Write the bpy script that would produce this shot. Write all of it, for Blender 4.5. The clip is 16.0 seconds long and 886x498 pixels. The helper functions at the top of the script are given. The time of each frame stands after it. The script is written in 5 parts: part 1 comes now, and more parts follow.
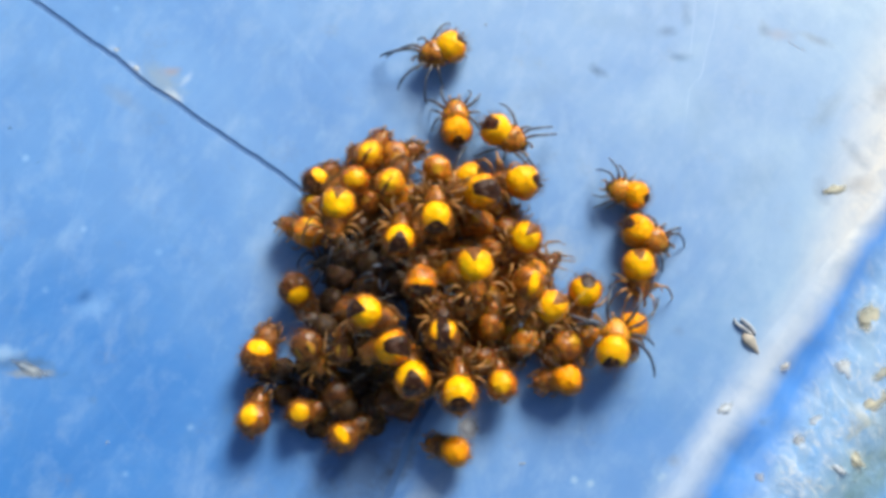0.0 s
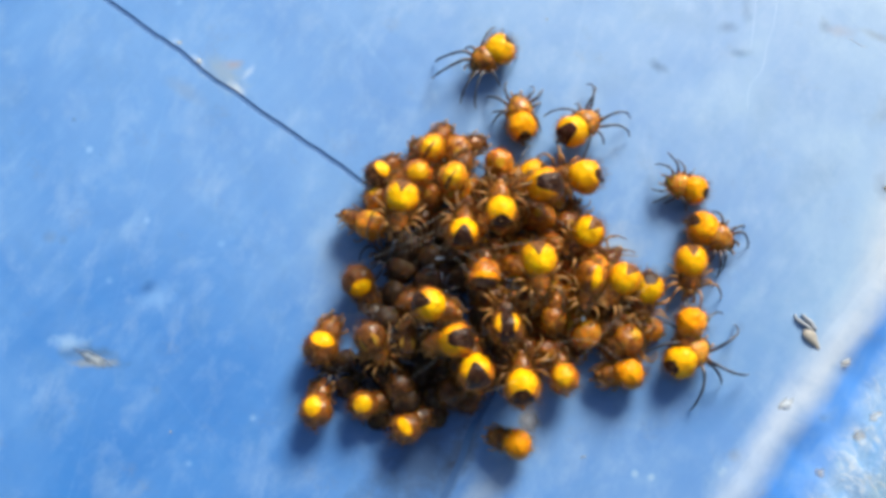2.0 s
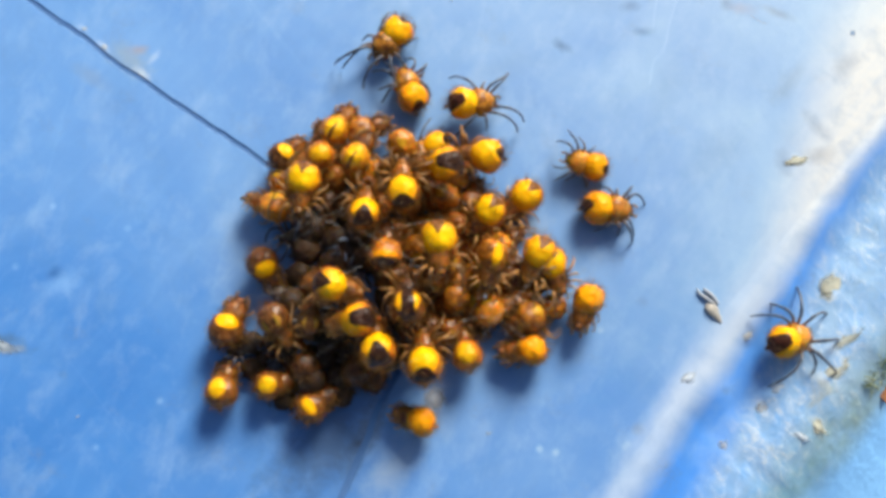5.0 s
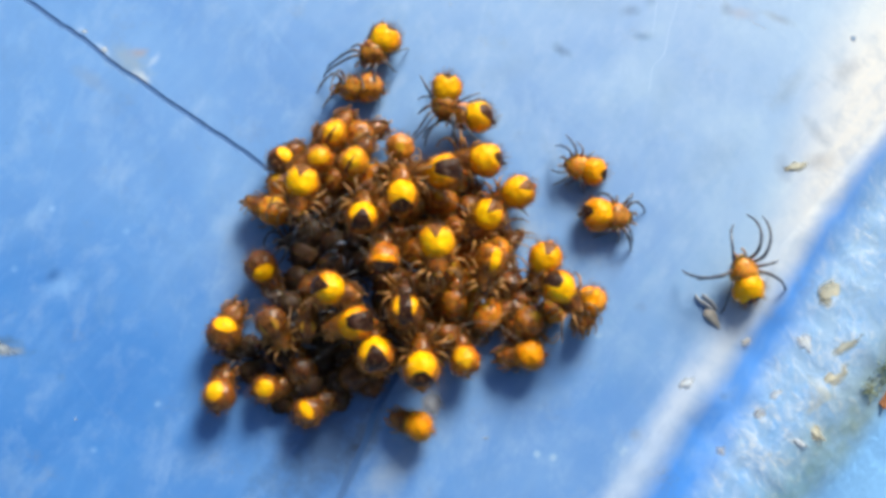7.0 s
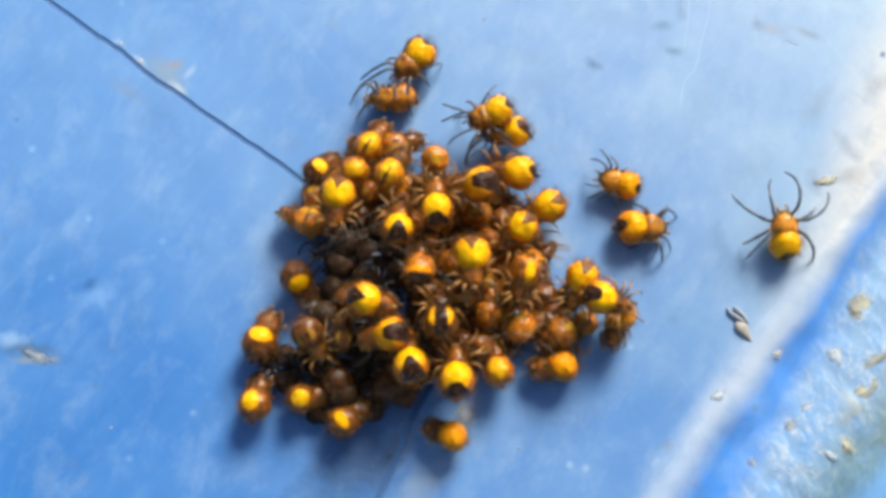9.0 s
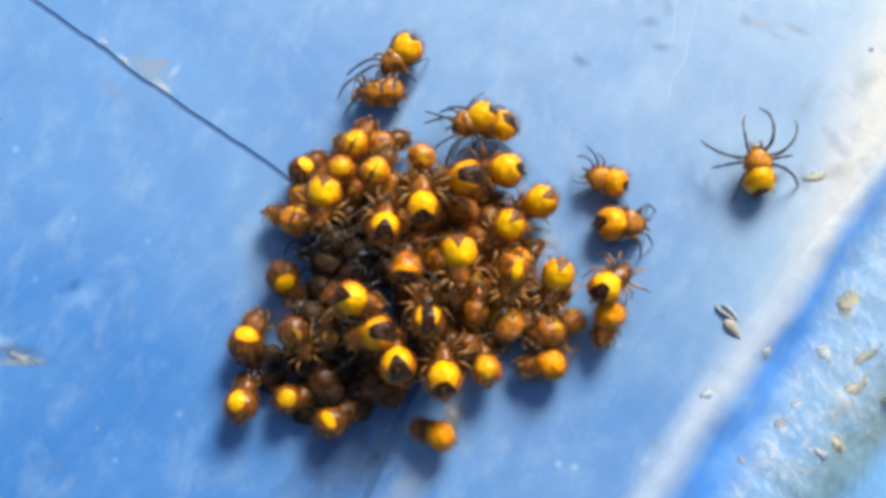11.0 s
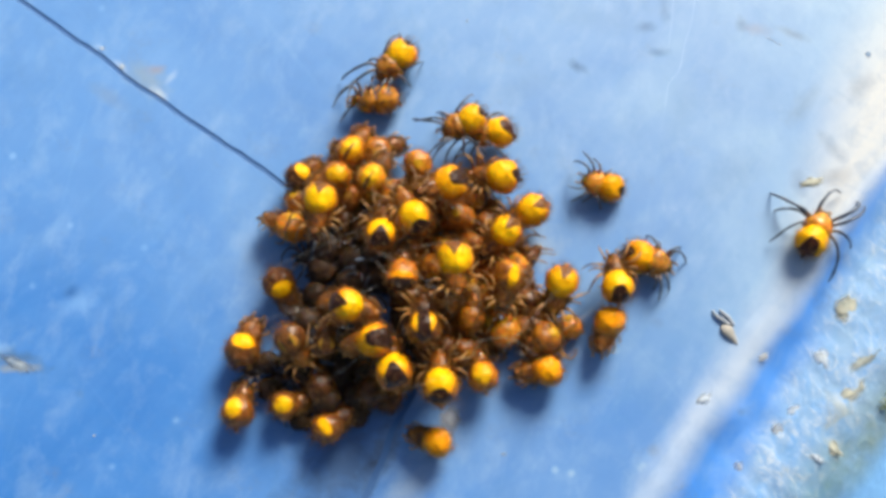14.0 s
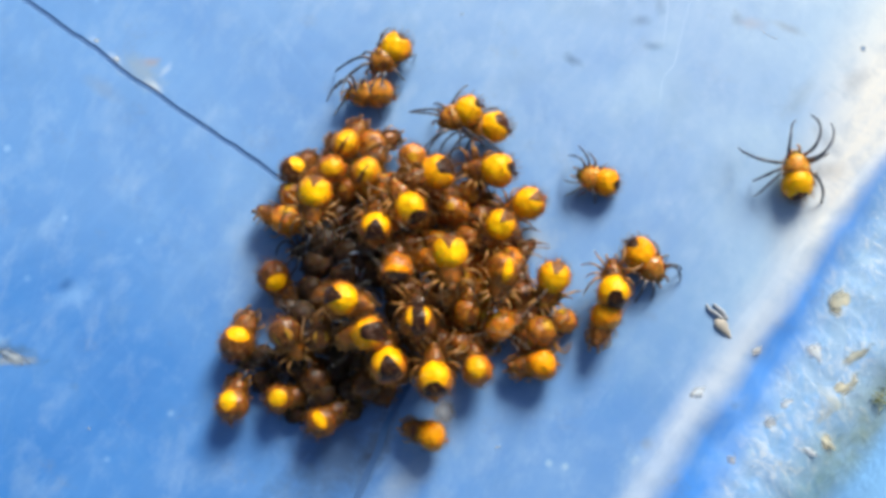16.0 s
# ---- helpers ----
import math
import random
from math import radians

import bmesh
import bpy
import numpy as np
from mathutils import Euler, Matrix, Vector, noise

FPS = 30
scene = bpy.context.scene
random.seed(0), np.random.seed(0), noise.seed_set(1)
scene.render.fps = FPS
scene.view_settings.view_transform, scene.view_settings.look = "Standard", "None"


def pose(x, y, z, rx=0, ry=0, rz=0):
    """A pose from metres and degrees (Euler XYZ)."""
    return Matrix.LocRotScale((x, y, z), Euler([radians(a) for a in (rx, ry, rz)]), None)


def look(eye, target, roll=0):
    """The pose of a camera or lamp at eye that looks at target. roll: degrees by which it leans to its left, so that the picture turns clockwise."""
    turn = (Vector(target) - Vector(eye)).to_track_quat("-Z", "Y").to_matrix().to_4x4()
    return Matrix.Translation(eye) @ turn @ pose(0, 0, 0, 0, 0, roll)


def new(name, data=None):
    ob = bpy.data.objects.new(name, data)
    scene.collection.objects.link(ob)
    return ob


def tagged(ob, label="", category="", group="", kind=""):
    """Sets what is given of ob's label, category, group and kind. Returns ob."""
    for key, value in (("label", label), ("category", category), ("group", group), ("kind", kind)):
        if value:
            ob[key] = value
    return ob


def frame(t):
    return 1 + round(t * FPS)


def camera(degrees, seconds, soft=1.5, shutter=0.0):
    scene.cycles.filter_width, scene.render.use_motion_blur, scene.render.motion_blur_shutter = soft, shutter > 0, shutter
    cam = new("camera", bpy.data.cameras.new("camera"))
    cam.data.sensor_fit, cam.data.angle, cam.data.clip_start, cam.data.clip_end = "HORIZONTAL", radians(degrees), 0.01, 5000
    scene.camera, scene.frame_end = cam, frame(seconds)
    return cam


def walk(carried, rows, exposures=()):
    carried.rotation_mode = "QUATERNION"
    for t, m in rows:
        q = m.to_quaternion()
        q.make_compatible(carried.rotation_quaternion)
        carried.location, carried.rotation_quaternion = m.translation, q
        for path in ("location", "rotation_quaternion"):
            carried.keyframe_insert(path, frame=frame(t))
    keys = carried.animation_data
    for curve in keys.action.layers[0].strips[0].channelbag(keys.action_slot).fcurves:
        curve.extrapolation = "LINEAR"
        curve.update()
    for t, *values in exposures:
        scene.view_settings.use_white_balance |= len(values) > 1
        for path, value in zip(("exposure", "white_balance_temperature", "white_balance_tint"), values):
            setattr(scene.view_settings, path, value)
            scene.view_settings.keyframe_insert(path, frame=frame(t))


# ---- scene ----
# A huddle of newly hatched garden spiders on weathered blue plastic. All plan numbers are in millimetres.
MM = 0.001

# ---- camera and its way ----
cam = camera(40, 16.0, soft=4.0, shutter=0.5)
PATH = [
    (0, 0.113, -8.470, 41.921, 12.055, -0.193, -0.160),
    (0.5, -0.275, -8.595, 41.987, 12.243, 0.158, 0.234),
    (1, -0.662, -8.873, 41.955, 12.387, -0.068, 0.290),
    (1.5, -1.355, -8.674, 41.996, 11.890, 0.325, 0.322),
    (2, -1.534, -8.662, 42.073, 11.956, 0.375, 0.395),
    (2.5, -1.277, -8.922, 42.111, 11.908, 0.357, 0.398),
    (3, -1.603, -8.498, 42.282, 11.768, 0.297, 0.379),
    (3.5, -0.530, -9.300, 42.262, 12.163, 0.441, 0.305),
    (4, -0.355, -9.660, 42.144, 12.067, -0.151, -0.405),
    (4.5, 0.901, -9.380, 42.219, 11.731, -0.315, -0.725),
    (7, 1.418, -9.106, 42.242, 11.742, -0.070, -0.389),
    (7.5, 0.872, -9.160, 42.269, 11.882, -0.288, -0.337),
    (8, 0.667, -8.981, 42.236, 11.788, -0.418, -0.226),
    (8.5, 0.032, -9.065, 42.365, 11.653, 0.114, 0.103),
    (9, 0.278, -9.214, 42.576, 12.336, -0.070, -0.062),
    (11.5, 0.686, -9.074, 42.262, 12.092, -0.223, -0.430),
    (12, 0.832, -9.044, 42.210, 11.694, 0.231, -0.296),
    (12.5, 0.718, -9.734, 42.138, 12.488, 0.041, -0.487),
    (13, 0.645, -9.815, 42.059, 12.068, 0.102, -0.428),
    (13.5, 0.633, -9.148, 42.250, 11.934, -0.043, -0.446),
    (14, 0.827, -8.885, 42.384, 12.175, -0.025, -0.481),
    (14.5, 0.720, -8.742, 42.642, 12.160, -0.154, -0.269),
    (15, 0.647, -8.462, 42.734, 12.082, 0.030, -0.151),
    (15.5, 0.269, -8.857, 42.477, 11.967, -0.336, -0.432),
    (16, 0.868, -8.645, 42.488, 11.532, -0.243, -0.407),
]
EXPOSURE = 0.18
walk(cam, [(t, pose(x * MM, y * MM, z * MM, rx, ry, rz)) for t, x, y, z, rx, ry, rz in PATH],
     exposures=((0.0, EXPOSURE), (16.0, EXPOSURE)))

# ---- daylight ----
SUN_AZIMUTH, SUN_HEIGHT = 65.0, 34.0          # azimuth counter-clockwise from +x, degrees
world = bpy.data.worlds.new("sky")
scene.world = world
world.use_nodes = True
wn = world.node_tree
sky = wn.nodes.new("ShaderNodeTexSky")
sky.sky_type, sky.sun_disc = "NISHITA", False
sky.sun_elevation, sky.sun_rotation = radians(SUN_HEIGHT), radians(90 - SUN_AZIMUTH)
sky.dust_density = 2.0
wn.nodes["Background"].inputs["Strength"].default_value = 0.094
wn.links.new(sky.outputs["Color"], wn.nodes["Background"].inputs["Color"])
sun = new("sun", bpy.data.lights.new("sun", "SUN"))
sun.data.energy, sun.data.angle, sun.data.color = 5.4, radians(26.0), (1.0, 0.93, 0.82)
ch, sh = math.cos(radians(SUN_HEIGHT)), math.sin(radians(SUN_HEIGHT))
ca, sa = math.cos(radians(SUN_AZIMUTH)), math.sin(radians(SUN_AZIMUTH))
sun.matrix_world = look((0.2 * ch * ca, 0.2 * ch * sa, 0.2 * sh), (0, 0, 0))


# ---- materials ----
class Nodes:
    """A small writer of node materials."""

    def __init__(self, name):
        self.mat = bpy.data.materials.new(name)
        self.mat.use_nodes = True
        self.tree = self.mat.node_tree
        self.bsdf = self.tree.nodes["Principled BSDF"]

    def put(self, socket, value):
        if isinstance(value, bpy.types.NodeSocket):
            self.tree.links.new(value, socket)
        elif isinstance(value, tuple) and len(value) == 3 and socket.type == "RGBA":
            socket.default_value = (*value, 1.0)
        else:
            socket.default_value = value

    def set(self, **values):
        for key, value in values.items():
            self.put(self.bsdf.inputs[key.replace("_", " ")], value)
        return self

    def node(self, kind, out=0, props=(), **values):
        n = self.tree.nodes.new(kind)
        for key, value in props:
            if key == "operation":
                n.operation = value
            elif key == "data_type":
                n.data_type = value
            elif key == "blend_type":
                n.blend_type = value
        for key, value in values.items():
            self.put(n.inputs[int(key[1:])] if key[0] == "i" and key[1:].isdigit() else n.inputs[key.replace("_", " ")], value)
        return n.outputs[out]

    def math(self, op, a, b=0.0, c=0.0):
        return self.node("ShaderNodeMath", props=(("operation", op),), i0=a, i1=b, i2=c)

    def place(self):
        """World position in millimetres."""
        pos = self.node("ShaderNodeNewGeometry")
        return self.node("ShaderNodeVectorMath", props=(("operation", "SCALE"),), i0=pos, Scale=1000.0)

    def local(self, scale=(1000.0, 1000.0, 1000.0), shift=(0.0, 0.0, 0.0)):
        """Position in the mesh's own space, in millimetres."""
        pos = self.node("ShaderNodeTexCoord", out=3)
        return self.node("ShaderNodeVectorMath", props=(("operation", "MULTIPLY_ADD"),), i0=pos, i1=scale, i2=shift)

    def apart(self, vec):
        n = self.tree.nodes.new("ShaderNodeSeparateXYZ")
        self.tree.links.new(vec, n.inputs[0])
        return n.outputs

    def stretch(self, vec, scale, turn=0.0):
        """Stretched so that what is drawn out along x runs at that angle."""
        turned = self.node("ShaderNodeMapping", Vector=vec, Rotation=(0.0, 0.0, radians(-turn)))
        return self.node("ShaderNodeMapping", Vector=turned, Scale=scale)

    def noise(self, vec, scale, detail=3.0, rough=0.55, distortion=0.0):
        return self.node("ShaderNodeTexNoise", Vector=vec, Scale=scale, Detail=detail, Roughness=rough, Distortion=distortion)

    def cells(self, vec, scale):
        return self.node("ShaderNodeTexVoronoi", Vector=vec, Scale=scale)

    def step(self, value, low, high, a=0.0, b=1.0):
        return self.node("ShaderNodeMapRange", Value=value, From_Min=low, From_Max=high, To_Min=a, To_Max=b)

    def mix(self, factor, a, b):
        n = self.tree.nodes.new("ShaderNodeMix")
        n.data_type = "RGBA"
        self.put(n.inputs[0], factor), self.put(n.inputs[6], a), self.put(n.inputs[7], b)
        return n.outputs[2]

    def bump(self, height, mm, strength=1.0):
        return self.set(Normal=self.node("ShaderNodeBump", Strength=strength, Distance=mm * MM, Height=height))


# The worn edge runs along EDGE; OUT points across it, away from the huddle.
EDGE, OUT = Vector((0.655, 0.7556, 0)), Vector((0.7556, -0.655, 0))


# Stains, smears and painted shading on the plastic: middle, half axes (mm), turn, tint and strength
STAINS_AND_SHADING = [
    # grey smear below the huddle, darkened to hold its cast shadow as well
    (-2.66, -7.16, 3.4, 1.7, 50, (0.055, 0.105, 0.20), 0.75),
    # shade along the lower seam, painted in
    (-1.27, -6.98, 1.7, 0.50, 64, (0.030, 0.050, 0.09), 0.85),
    # lit strip right of the lower seam, painted pale
    (-0.24, -8.03, 1.9, 0.80, 48, (0.36, 0.48, 0.62), 0.65),
    (1.12, -5.74, 0.9, 0.5, 60, (0.36, 0.50, 0.66), 0.6),
    (5.95, 7.09, 0.55, 0.28, -35, (0.05, 0.14, 0.28), 0.75),
    (8.49, 8.63, 0.45, 0.3, 0, (0.05, 0.14, 0.28), 0.55),
    (8.92, 7.63, 0.5, 0.22, 0, (0.05, 0.14, 0.28), 0.55),
    (9.25, 9.35, 0.3, 0.7, 0, (0.07, 0.17, 0.33), 0.45),
    (12.09, 8.70, 0.35, 0.4, 20, (0.08, 0.14, 0.24), 0.6),
    (12.63, 8.48, 0.7, 0.3, -15, (0.27, 0.28, 0.36), 0.5),
    (13.93, 8.31, 0.8, 0.22, -25, (0.15, 0.20, 0.28), 0.5),
    (15.14, 2.81, 0.8, 0.45, 0, (0.30, 0.31, 0.32), 0.6),
    (13.80, 2.61, 0.4, 0.6, 10, (0.12, 0.20, 0.34), 0.5),
    (15.11, 3.87, 0.9, 0.35, -50, (0.16, 0.22, 0.32), 0.5),
    (-14.06, -3.61, 1.35, 0.5, -14, (0.075, 0.14, 0.23), 0.85),
    (-14.88, -3.13, 0.8, 0.34, 0, (0.30, 0.50, 0.76), 0.7),
    (-13.94, -3.86, 1.0, 0.22, 2, (0.33, 0.36, 0.33), 0.85),
    (-12.00, -1.56, 0.9, 0.55, 30, (0.20, 0.41, 0.74), 0.6),
    (-12.28, -1.19, 0.45, 0.3, 20, (0.02, 0.12, 0.36), 0.8),
    (-9.95, 6.80, 1.25, 0.66, -32, (0.24, 0.35, 0.47), 0.85),
    (-9.64, 7.11, 0.48, 0.26, 10, (0.36, 0.30, 0.29), 0.6),
    (-10.93, 7.28, 0.50, 0.20, -42, (0.52, 0.64, 0.78), 0.55),
    (-9.42, 6.18, 0.46, 0.22, -36, (0.58, 0.67, 0.72), 0.65),
    (-9.01, 6.79, 0.50, 0.17, 55, (0.48, 0.64, 0.82), 0.5),
    (-11.75, 8.00, 0.24, 0.20, 0, (0.48, 0.64, 0.82), 0.5),
    (-11.30, 6.10, 1.1, 0.4, -35, (0.20, 0.30, 0.45), 0.45),
    (-5.59, -0.50, 1.6, 3.0, 8, (0.30, 0.45, 0.64), 0.35),
    (4.11, 0.32, 1.4, 1.0, 0, (0.36, 0.46, 0.56), 0.6),
    (16.30, 6.20, 0.9, 0.5, 40, (0.20, 0.24, 0.30), 0.55),
    (14.20, 5.60, 1.2, 0.4, 50, (0.17, 0.26, 0.38), 0.45),
    (11.40, 3.00, 1.6, 0.9, 30, (0.14, 0.27, 0.46), 0.40),
    (9.60, 5.20, 1.8, 0.6, 70, (0.17, 0.31, 0.50), 0.35),
    (6.40, 9.00, 2.0, 0.7, -10, (0.17, 0.31, 0.50), 0.35),
    (8.93, -2.95, 4.4, 2.1, 49, (0.105, 0.27, 0.53), 0.42),
    (3.60, 6.20, 1.5, 0.6, 15, (0.16, 0.30, 0.50), 0.35),
]


def blue_plastic(name):
    """Weathered blue plastic: clouds of chalk, a painted sheen, scuffs, and, across EDGE, a rubbed band, a clean groove
    and a crusted ledge.
    """
    m = Nodes(name)
    p = m.place()
    cloud = m.noise(p, 0.13, 5, 0.6, 0.6)
    wisp = m.noise(m.stretch(p, (0.6, 1.2, 1.0), 60), 0.8, 6, 0.68, 0.35)
    grain = m.noise(p, 2.1, 6, 0.65)
    fine = m.noise(p, 9.0, 4, 0.6)
    rub = m.noise(m.stretch(p, (0.16, 2.2, 1.0), 49), 0.8, 5, 0.6, 0.5)          # rubbed along the edge
    scratch = m.noise(m.stretch(p, (0.10, 5.0, 1.0), 78), 0.5, 2, 0.5, 1.6)
    scratch_b = m.noise(m.stretch(p, (0.10, 5.0, 1.0), 128), 0.55, 2, 0.5, 1.8)
    x, y, _ = m.apart(p)[:3]
    wob = m.noise(p, 0.55, 4, 0.6)
    across = m.math("ADD", m.math("MULTIPLY", x, OUT.x), m.math("MULTIPLY", y, OUT.y))
    length = m.math("ADD", m.math("MULTIPLY", x, EDGE.x), m.math("MULTIPLY", y, EDGE.y))
    # the band and the groove draw in towards the far end
    part_way = m.math("MINIMUM", m.math("MAXIMUM", length, -8.0), 12.0)
    wavy_across = m.math("ADD", m.math("ADD", across, m.math("MULTIPLY", part_way, 0.18)), m.math("MULTIPLY", m.math("SUBTRACT", wob, 0.5), 1.2))
    # chalky film towards the rubbed edge and its far end, plus sky sheen painted paler towards +x and +y
    edge_sheen = m.step(m.math("ADD", m.math("MULTIPLY", x, 0.42), m.math("MULTIPLY", y, 0.9)), -15.0, 17.0)
    edge_sheen = m.math("ADD", m.math("POWER", edge_sheen, 1.5), m.step(m.math("ADD", across, m.math("MULTIPLY", length, 0.5)), 9.0, 17.0, 0.0, 0.30))
    film_sheen = m.math("ADD", m.math("MULTIPLY", edge_sheen, 0.56), m.step(cloud, 0.36, 0.66, 0.02, 0.28))
    film_sheen = m.math("ADD", film_sheen, m.step(wisp, 0.54, 0.80, 0.0, 0.17))
    film_sheen = m.math("ADD", film_sheen, m.step(rub, 0.50, 0.75, 0.0, 0.07))
    film_sheen = m.math("ADD", film_sheen, m.step(scratch, 0.66, 0.74, 0.0, 0.06))
    film_sheen = m.math("ADD", film_sheen, m.step(scratch_b, 0.67, 0.73, 0.0, 0.05))
    spots = m.cells(p, 0.62)
    film_sheen = m.math("ADD", film_sheen, m.math("MULTIPLY", m.step(spots, 0.04, 0.11, 1.0, 0.0), m.step(m.noise(p, 0.5, 2), 0.5, 0.6, 0.0, 0.45)))
    band = m.math("ADD", m.math("ADD", across, m.math("MULTIPLY", part_way, 0.10)), m.math("MULTIPLY", m.math("SUBTRACT", wob, 0.5), 0.6))
    groove = m.math("MULTIPLY", m.step(band, 11.6, 12.4), m.step(wavy_across, 13.2, 14.2, 1.0, 0.0))
    film_sheen = m.math("MULTIPLY", film_sheen, m.step(groove, 0.0, 1.0, 1.0, 0.25))
    film_sheen = m.math("ADD", film_sheen, m.step(wavy_across, 13.5, 14.8, 0.0, 0.12))
    film_sheen = m.math("MINIMUM", m.math("MAXIMUM", m.math("SUBTRACT", film_sheen, 0.05), 0.0), 0.88)
    blue = m.mix(m.noise(p, 0.25, 3), (0.032, 0.168, 0.50), (0.049, 0.228, 0.60))
    blue = m.mix(groove, blue, (0.052, 0.27, 0.78))
    colour = m.mix(film_sheen, blue, m.mix(m.step(m.math("ADD", x, m.math("MULTIPLY", cloud, 6.0)), -8.0, 13.0), (0.265, 0.490, 0.79), (0.40, 0.570, 0.680)))
    mottle = m.noise(m.stretch(p, (0.8, 1.2, 1.0), 70), 0.55, 6, 0.70, 0.25)
    colour = m.mix(m.step(mottle, 0.50, 0.72, 0.0, 0.22), colour, (0.50, 0.66, 0.78))
    colour = m.mix(m.step(m.noise(m.stretch(p, (1.2, 0.8, 1.0), 20), 0.48, 6, 0.70, 0.25), 0.50, 0.72, 0.0, 0.30), colour, (0.10, 0.24, 0.47))
    dirt = m.math("MULTIPLY", m.step(m.noise(p, 0.42, 5, 0.7), 0.58, 0.74, 0.0, 0.45), m.step(fine, 0.4, 0.6))
    colour = m.mix(dirt, colour, (0.17, 0.21, 0.28))
    specks = m.math("MULTIPLY", m.step(m.cells(p, 0.38), 0.05, 0.13, 1.0, 0.0), m.step(m.noise(p, 0.31, 2), 0.52, 0.58))
    colour = m.mix(m.math("MULTIPLY", specks, 0.6), colour, (0.12, 0.17, 0.26))
    ext = m.step(length, 7.5, 16.5, 0.0, 3.3)
    white = m.math("MULTIPLY", m.math("POWER", m.step(m.math("SUBTRACT", m.math("ADD", band, ext), m.math("MULTIPLY", grain, 0.5)), 10.1, m.step(length, 2.0, 12.0, 10.9, 12.6)), 1.3), m.step(band, 11.45, 12.45, 1.0, 0.0))
    white = m.math("MULTIPLY", white, m.step(m.math("ADD", m.math("MULTIPLY", grain, 0.5), m.math("MULTIPLY", rub, 0.5)), 0.28, 0.56, 0.68, 1.0))
    colour = m.mix(m.math("MULTIPLY", white, 0.78), colour, m.mix(m.step(m.noise(p, 1.1, 5, 0.7, 0.6), 0.48, 0.70, 0.0, 0.75), m.mix(m.step(length, 0.0, 11.5), (0.49, 0.61, 0.76), (0.73, 0.705, 0.62)), m.mix(m.step(length, -2.0, 13.0), (0.36, 0.50, 0.69), (0.40, 0.44, 0.47))))
    scale_a = m.noise(m.stretch(p, (0.8, 1.3, 1.0), 60), 0.75, 6, 0.70, 1.6)
    scale_b = m.noise(m.stretch(p, (1.4, 0.7, 1.0), 30), 1.7, 6, 0.72, 1.2)
    ledge = m.step(wavy_across, 13.2, 14.4)
    crust = m.math("MULTIPLY", ledge, m.step(m.math("ADD", m.math("MULTIPLY", scale_a, 0.6), m.math("MULTIPLY", scale_b, 0.4)), 0.43, 0.57))
    colour = m.mix(m.math("MULTIPLY", crust, 0.75), colour, m.mix(m.step(scale_b, 0.44, 0.62), (0.13, 0.37, 0.75), (0.52, 0.63, 0.74)))
    flecks = m.math("MULTIPLY", ledge, m.step(m.math("ADD", m.math("MULTIPLY", scale_b, 0.7), m.math("MULTIPLY", fine, 0.3)), 0.57, 0.66))
    colour = m.mix(m.math("MULTIPLY", flecks, 0.85), colour, (0.60, 0.66, 0.69))
    ochre = m.math("MULTIPLY", m.math("MULTIPLY", m.step(across, 13.6, 14.6), m.step(across, 15.6, 15.0)), m.step(m.noise(p, 0.8, 4, 0.6, 0.8), 0.57, 0.68))
    colour = m.mix(m.math("MULTIPLY", ochre, 0.55), colour, (0.44, 0.44, 0.33))
    for sx, sy, rx, ry, turn, tint, much in STAINS_AND_SHADING:
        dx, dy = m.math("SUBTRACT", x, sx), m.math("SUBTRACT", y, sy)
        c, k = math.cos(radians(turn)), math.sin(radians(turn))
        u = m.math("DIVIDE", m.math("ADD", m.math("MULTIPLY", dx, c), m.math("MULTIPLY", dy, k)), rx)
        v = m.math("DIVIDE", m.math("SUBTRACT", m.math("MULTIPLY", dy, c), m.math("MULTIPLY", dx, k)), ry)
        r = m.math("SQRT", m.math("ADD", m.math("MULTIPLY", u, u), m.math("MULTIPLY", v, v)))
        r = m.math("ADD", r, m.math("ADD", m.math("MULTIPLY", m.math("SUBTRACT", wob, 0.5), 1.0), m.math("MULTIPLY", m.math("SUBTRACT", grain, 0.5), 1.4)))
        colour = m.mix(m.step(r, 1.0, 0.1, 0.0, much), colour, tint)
    green = m.math("MULTIPLY", m.math("MULTIPLY", m.step(across, 14.6, 16.1), m.step(across, 17.4, 16.4)), m.step(m.noise(p, 1.1, 4), 0.35, 0.6, 0.5, 1.0))
    brownish = m.step(length, -1.0, 6.0)
    colour = m.mix(m.step(across, 15.6, 17.2), colour, (0.25, 0.55, 0.92))
    colour = m.mix(m.math("MULTIPLY", green, 0.7), colour, m.mix(brownish, (0.12, 0.34, 0.40), (0.24, 0.30, 0.17)))
    m.set(Base_Color=colour, Roughness=m.math("ADD", m.step(grain, 0.3, 0.7, 0.36, 0.52), m.step(wavy_across, 13.3, 14.3, 0.0, 0.3)), Specular_IOR_Level=m.step(wavy_across, 13.3, 14.3, 0.8, 0.25))
    height = m.math("ADD", m.math("ADD", m.math("MULTIPLY", grain, 0.5), m.math("MULTIPLY", crust, 1.2)), m.math("ADD", m.math("MULTIPLY", fine, 0.15), m.math("MULTIPLY", wisp, 0.6)))
    return m.bump(height, 0.05, 0.32).mat


def plain_plastic(name, a, b, rough):
    m = Nodes(name)
    p = m.place()
    return m.set(Base_Color=m.mix(m.noise(p, 0.3, 4), a, b), Roughness=rough).bump(m.noise(p, 2.0, 4), 0.05).mat


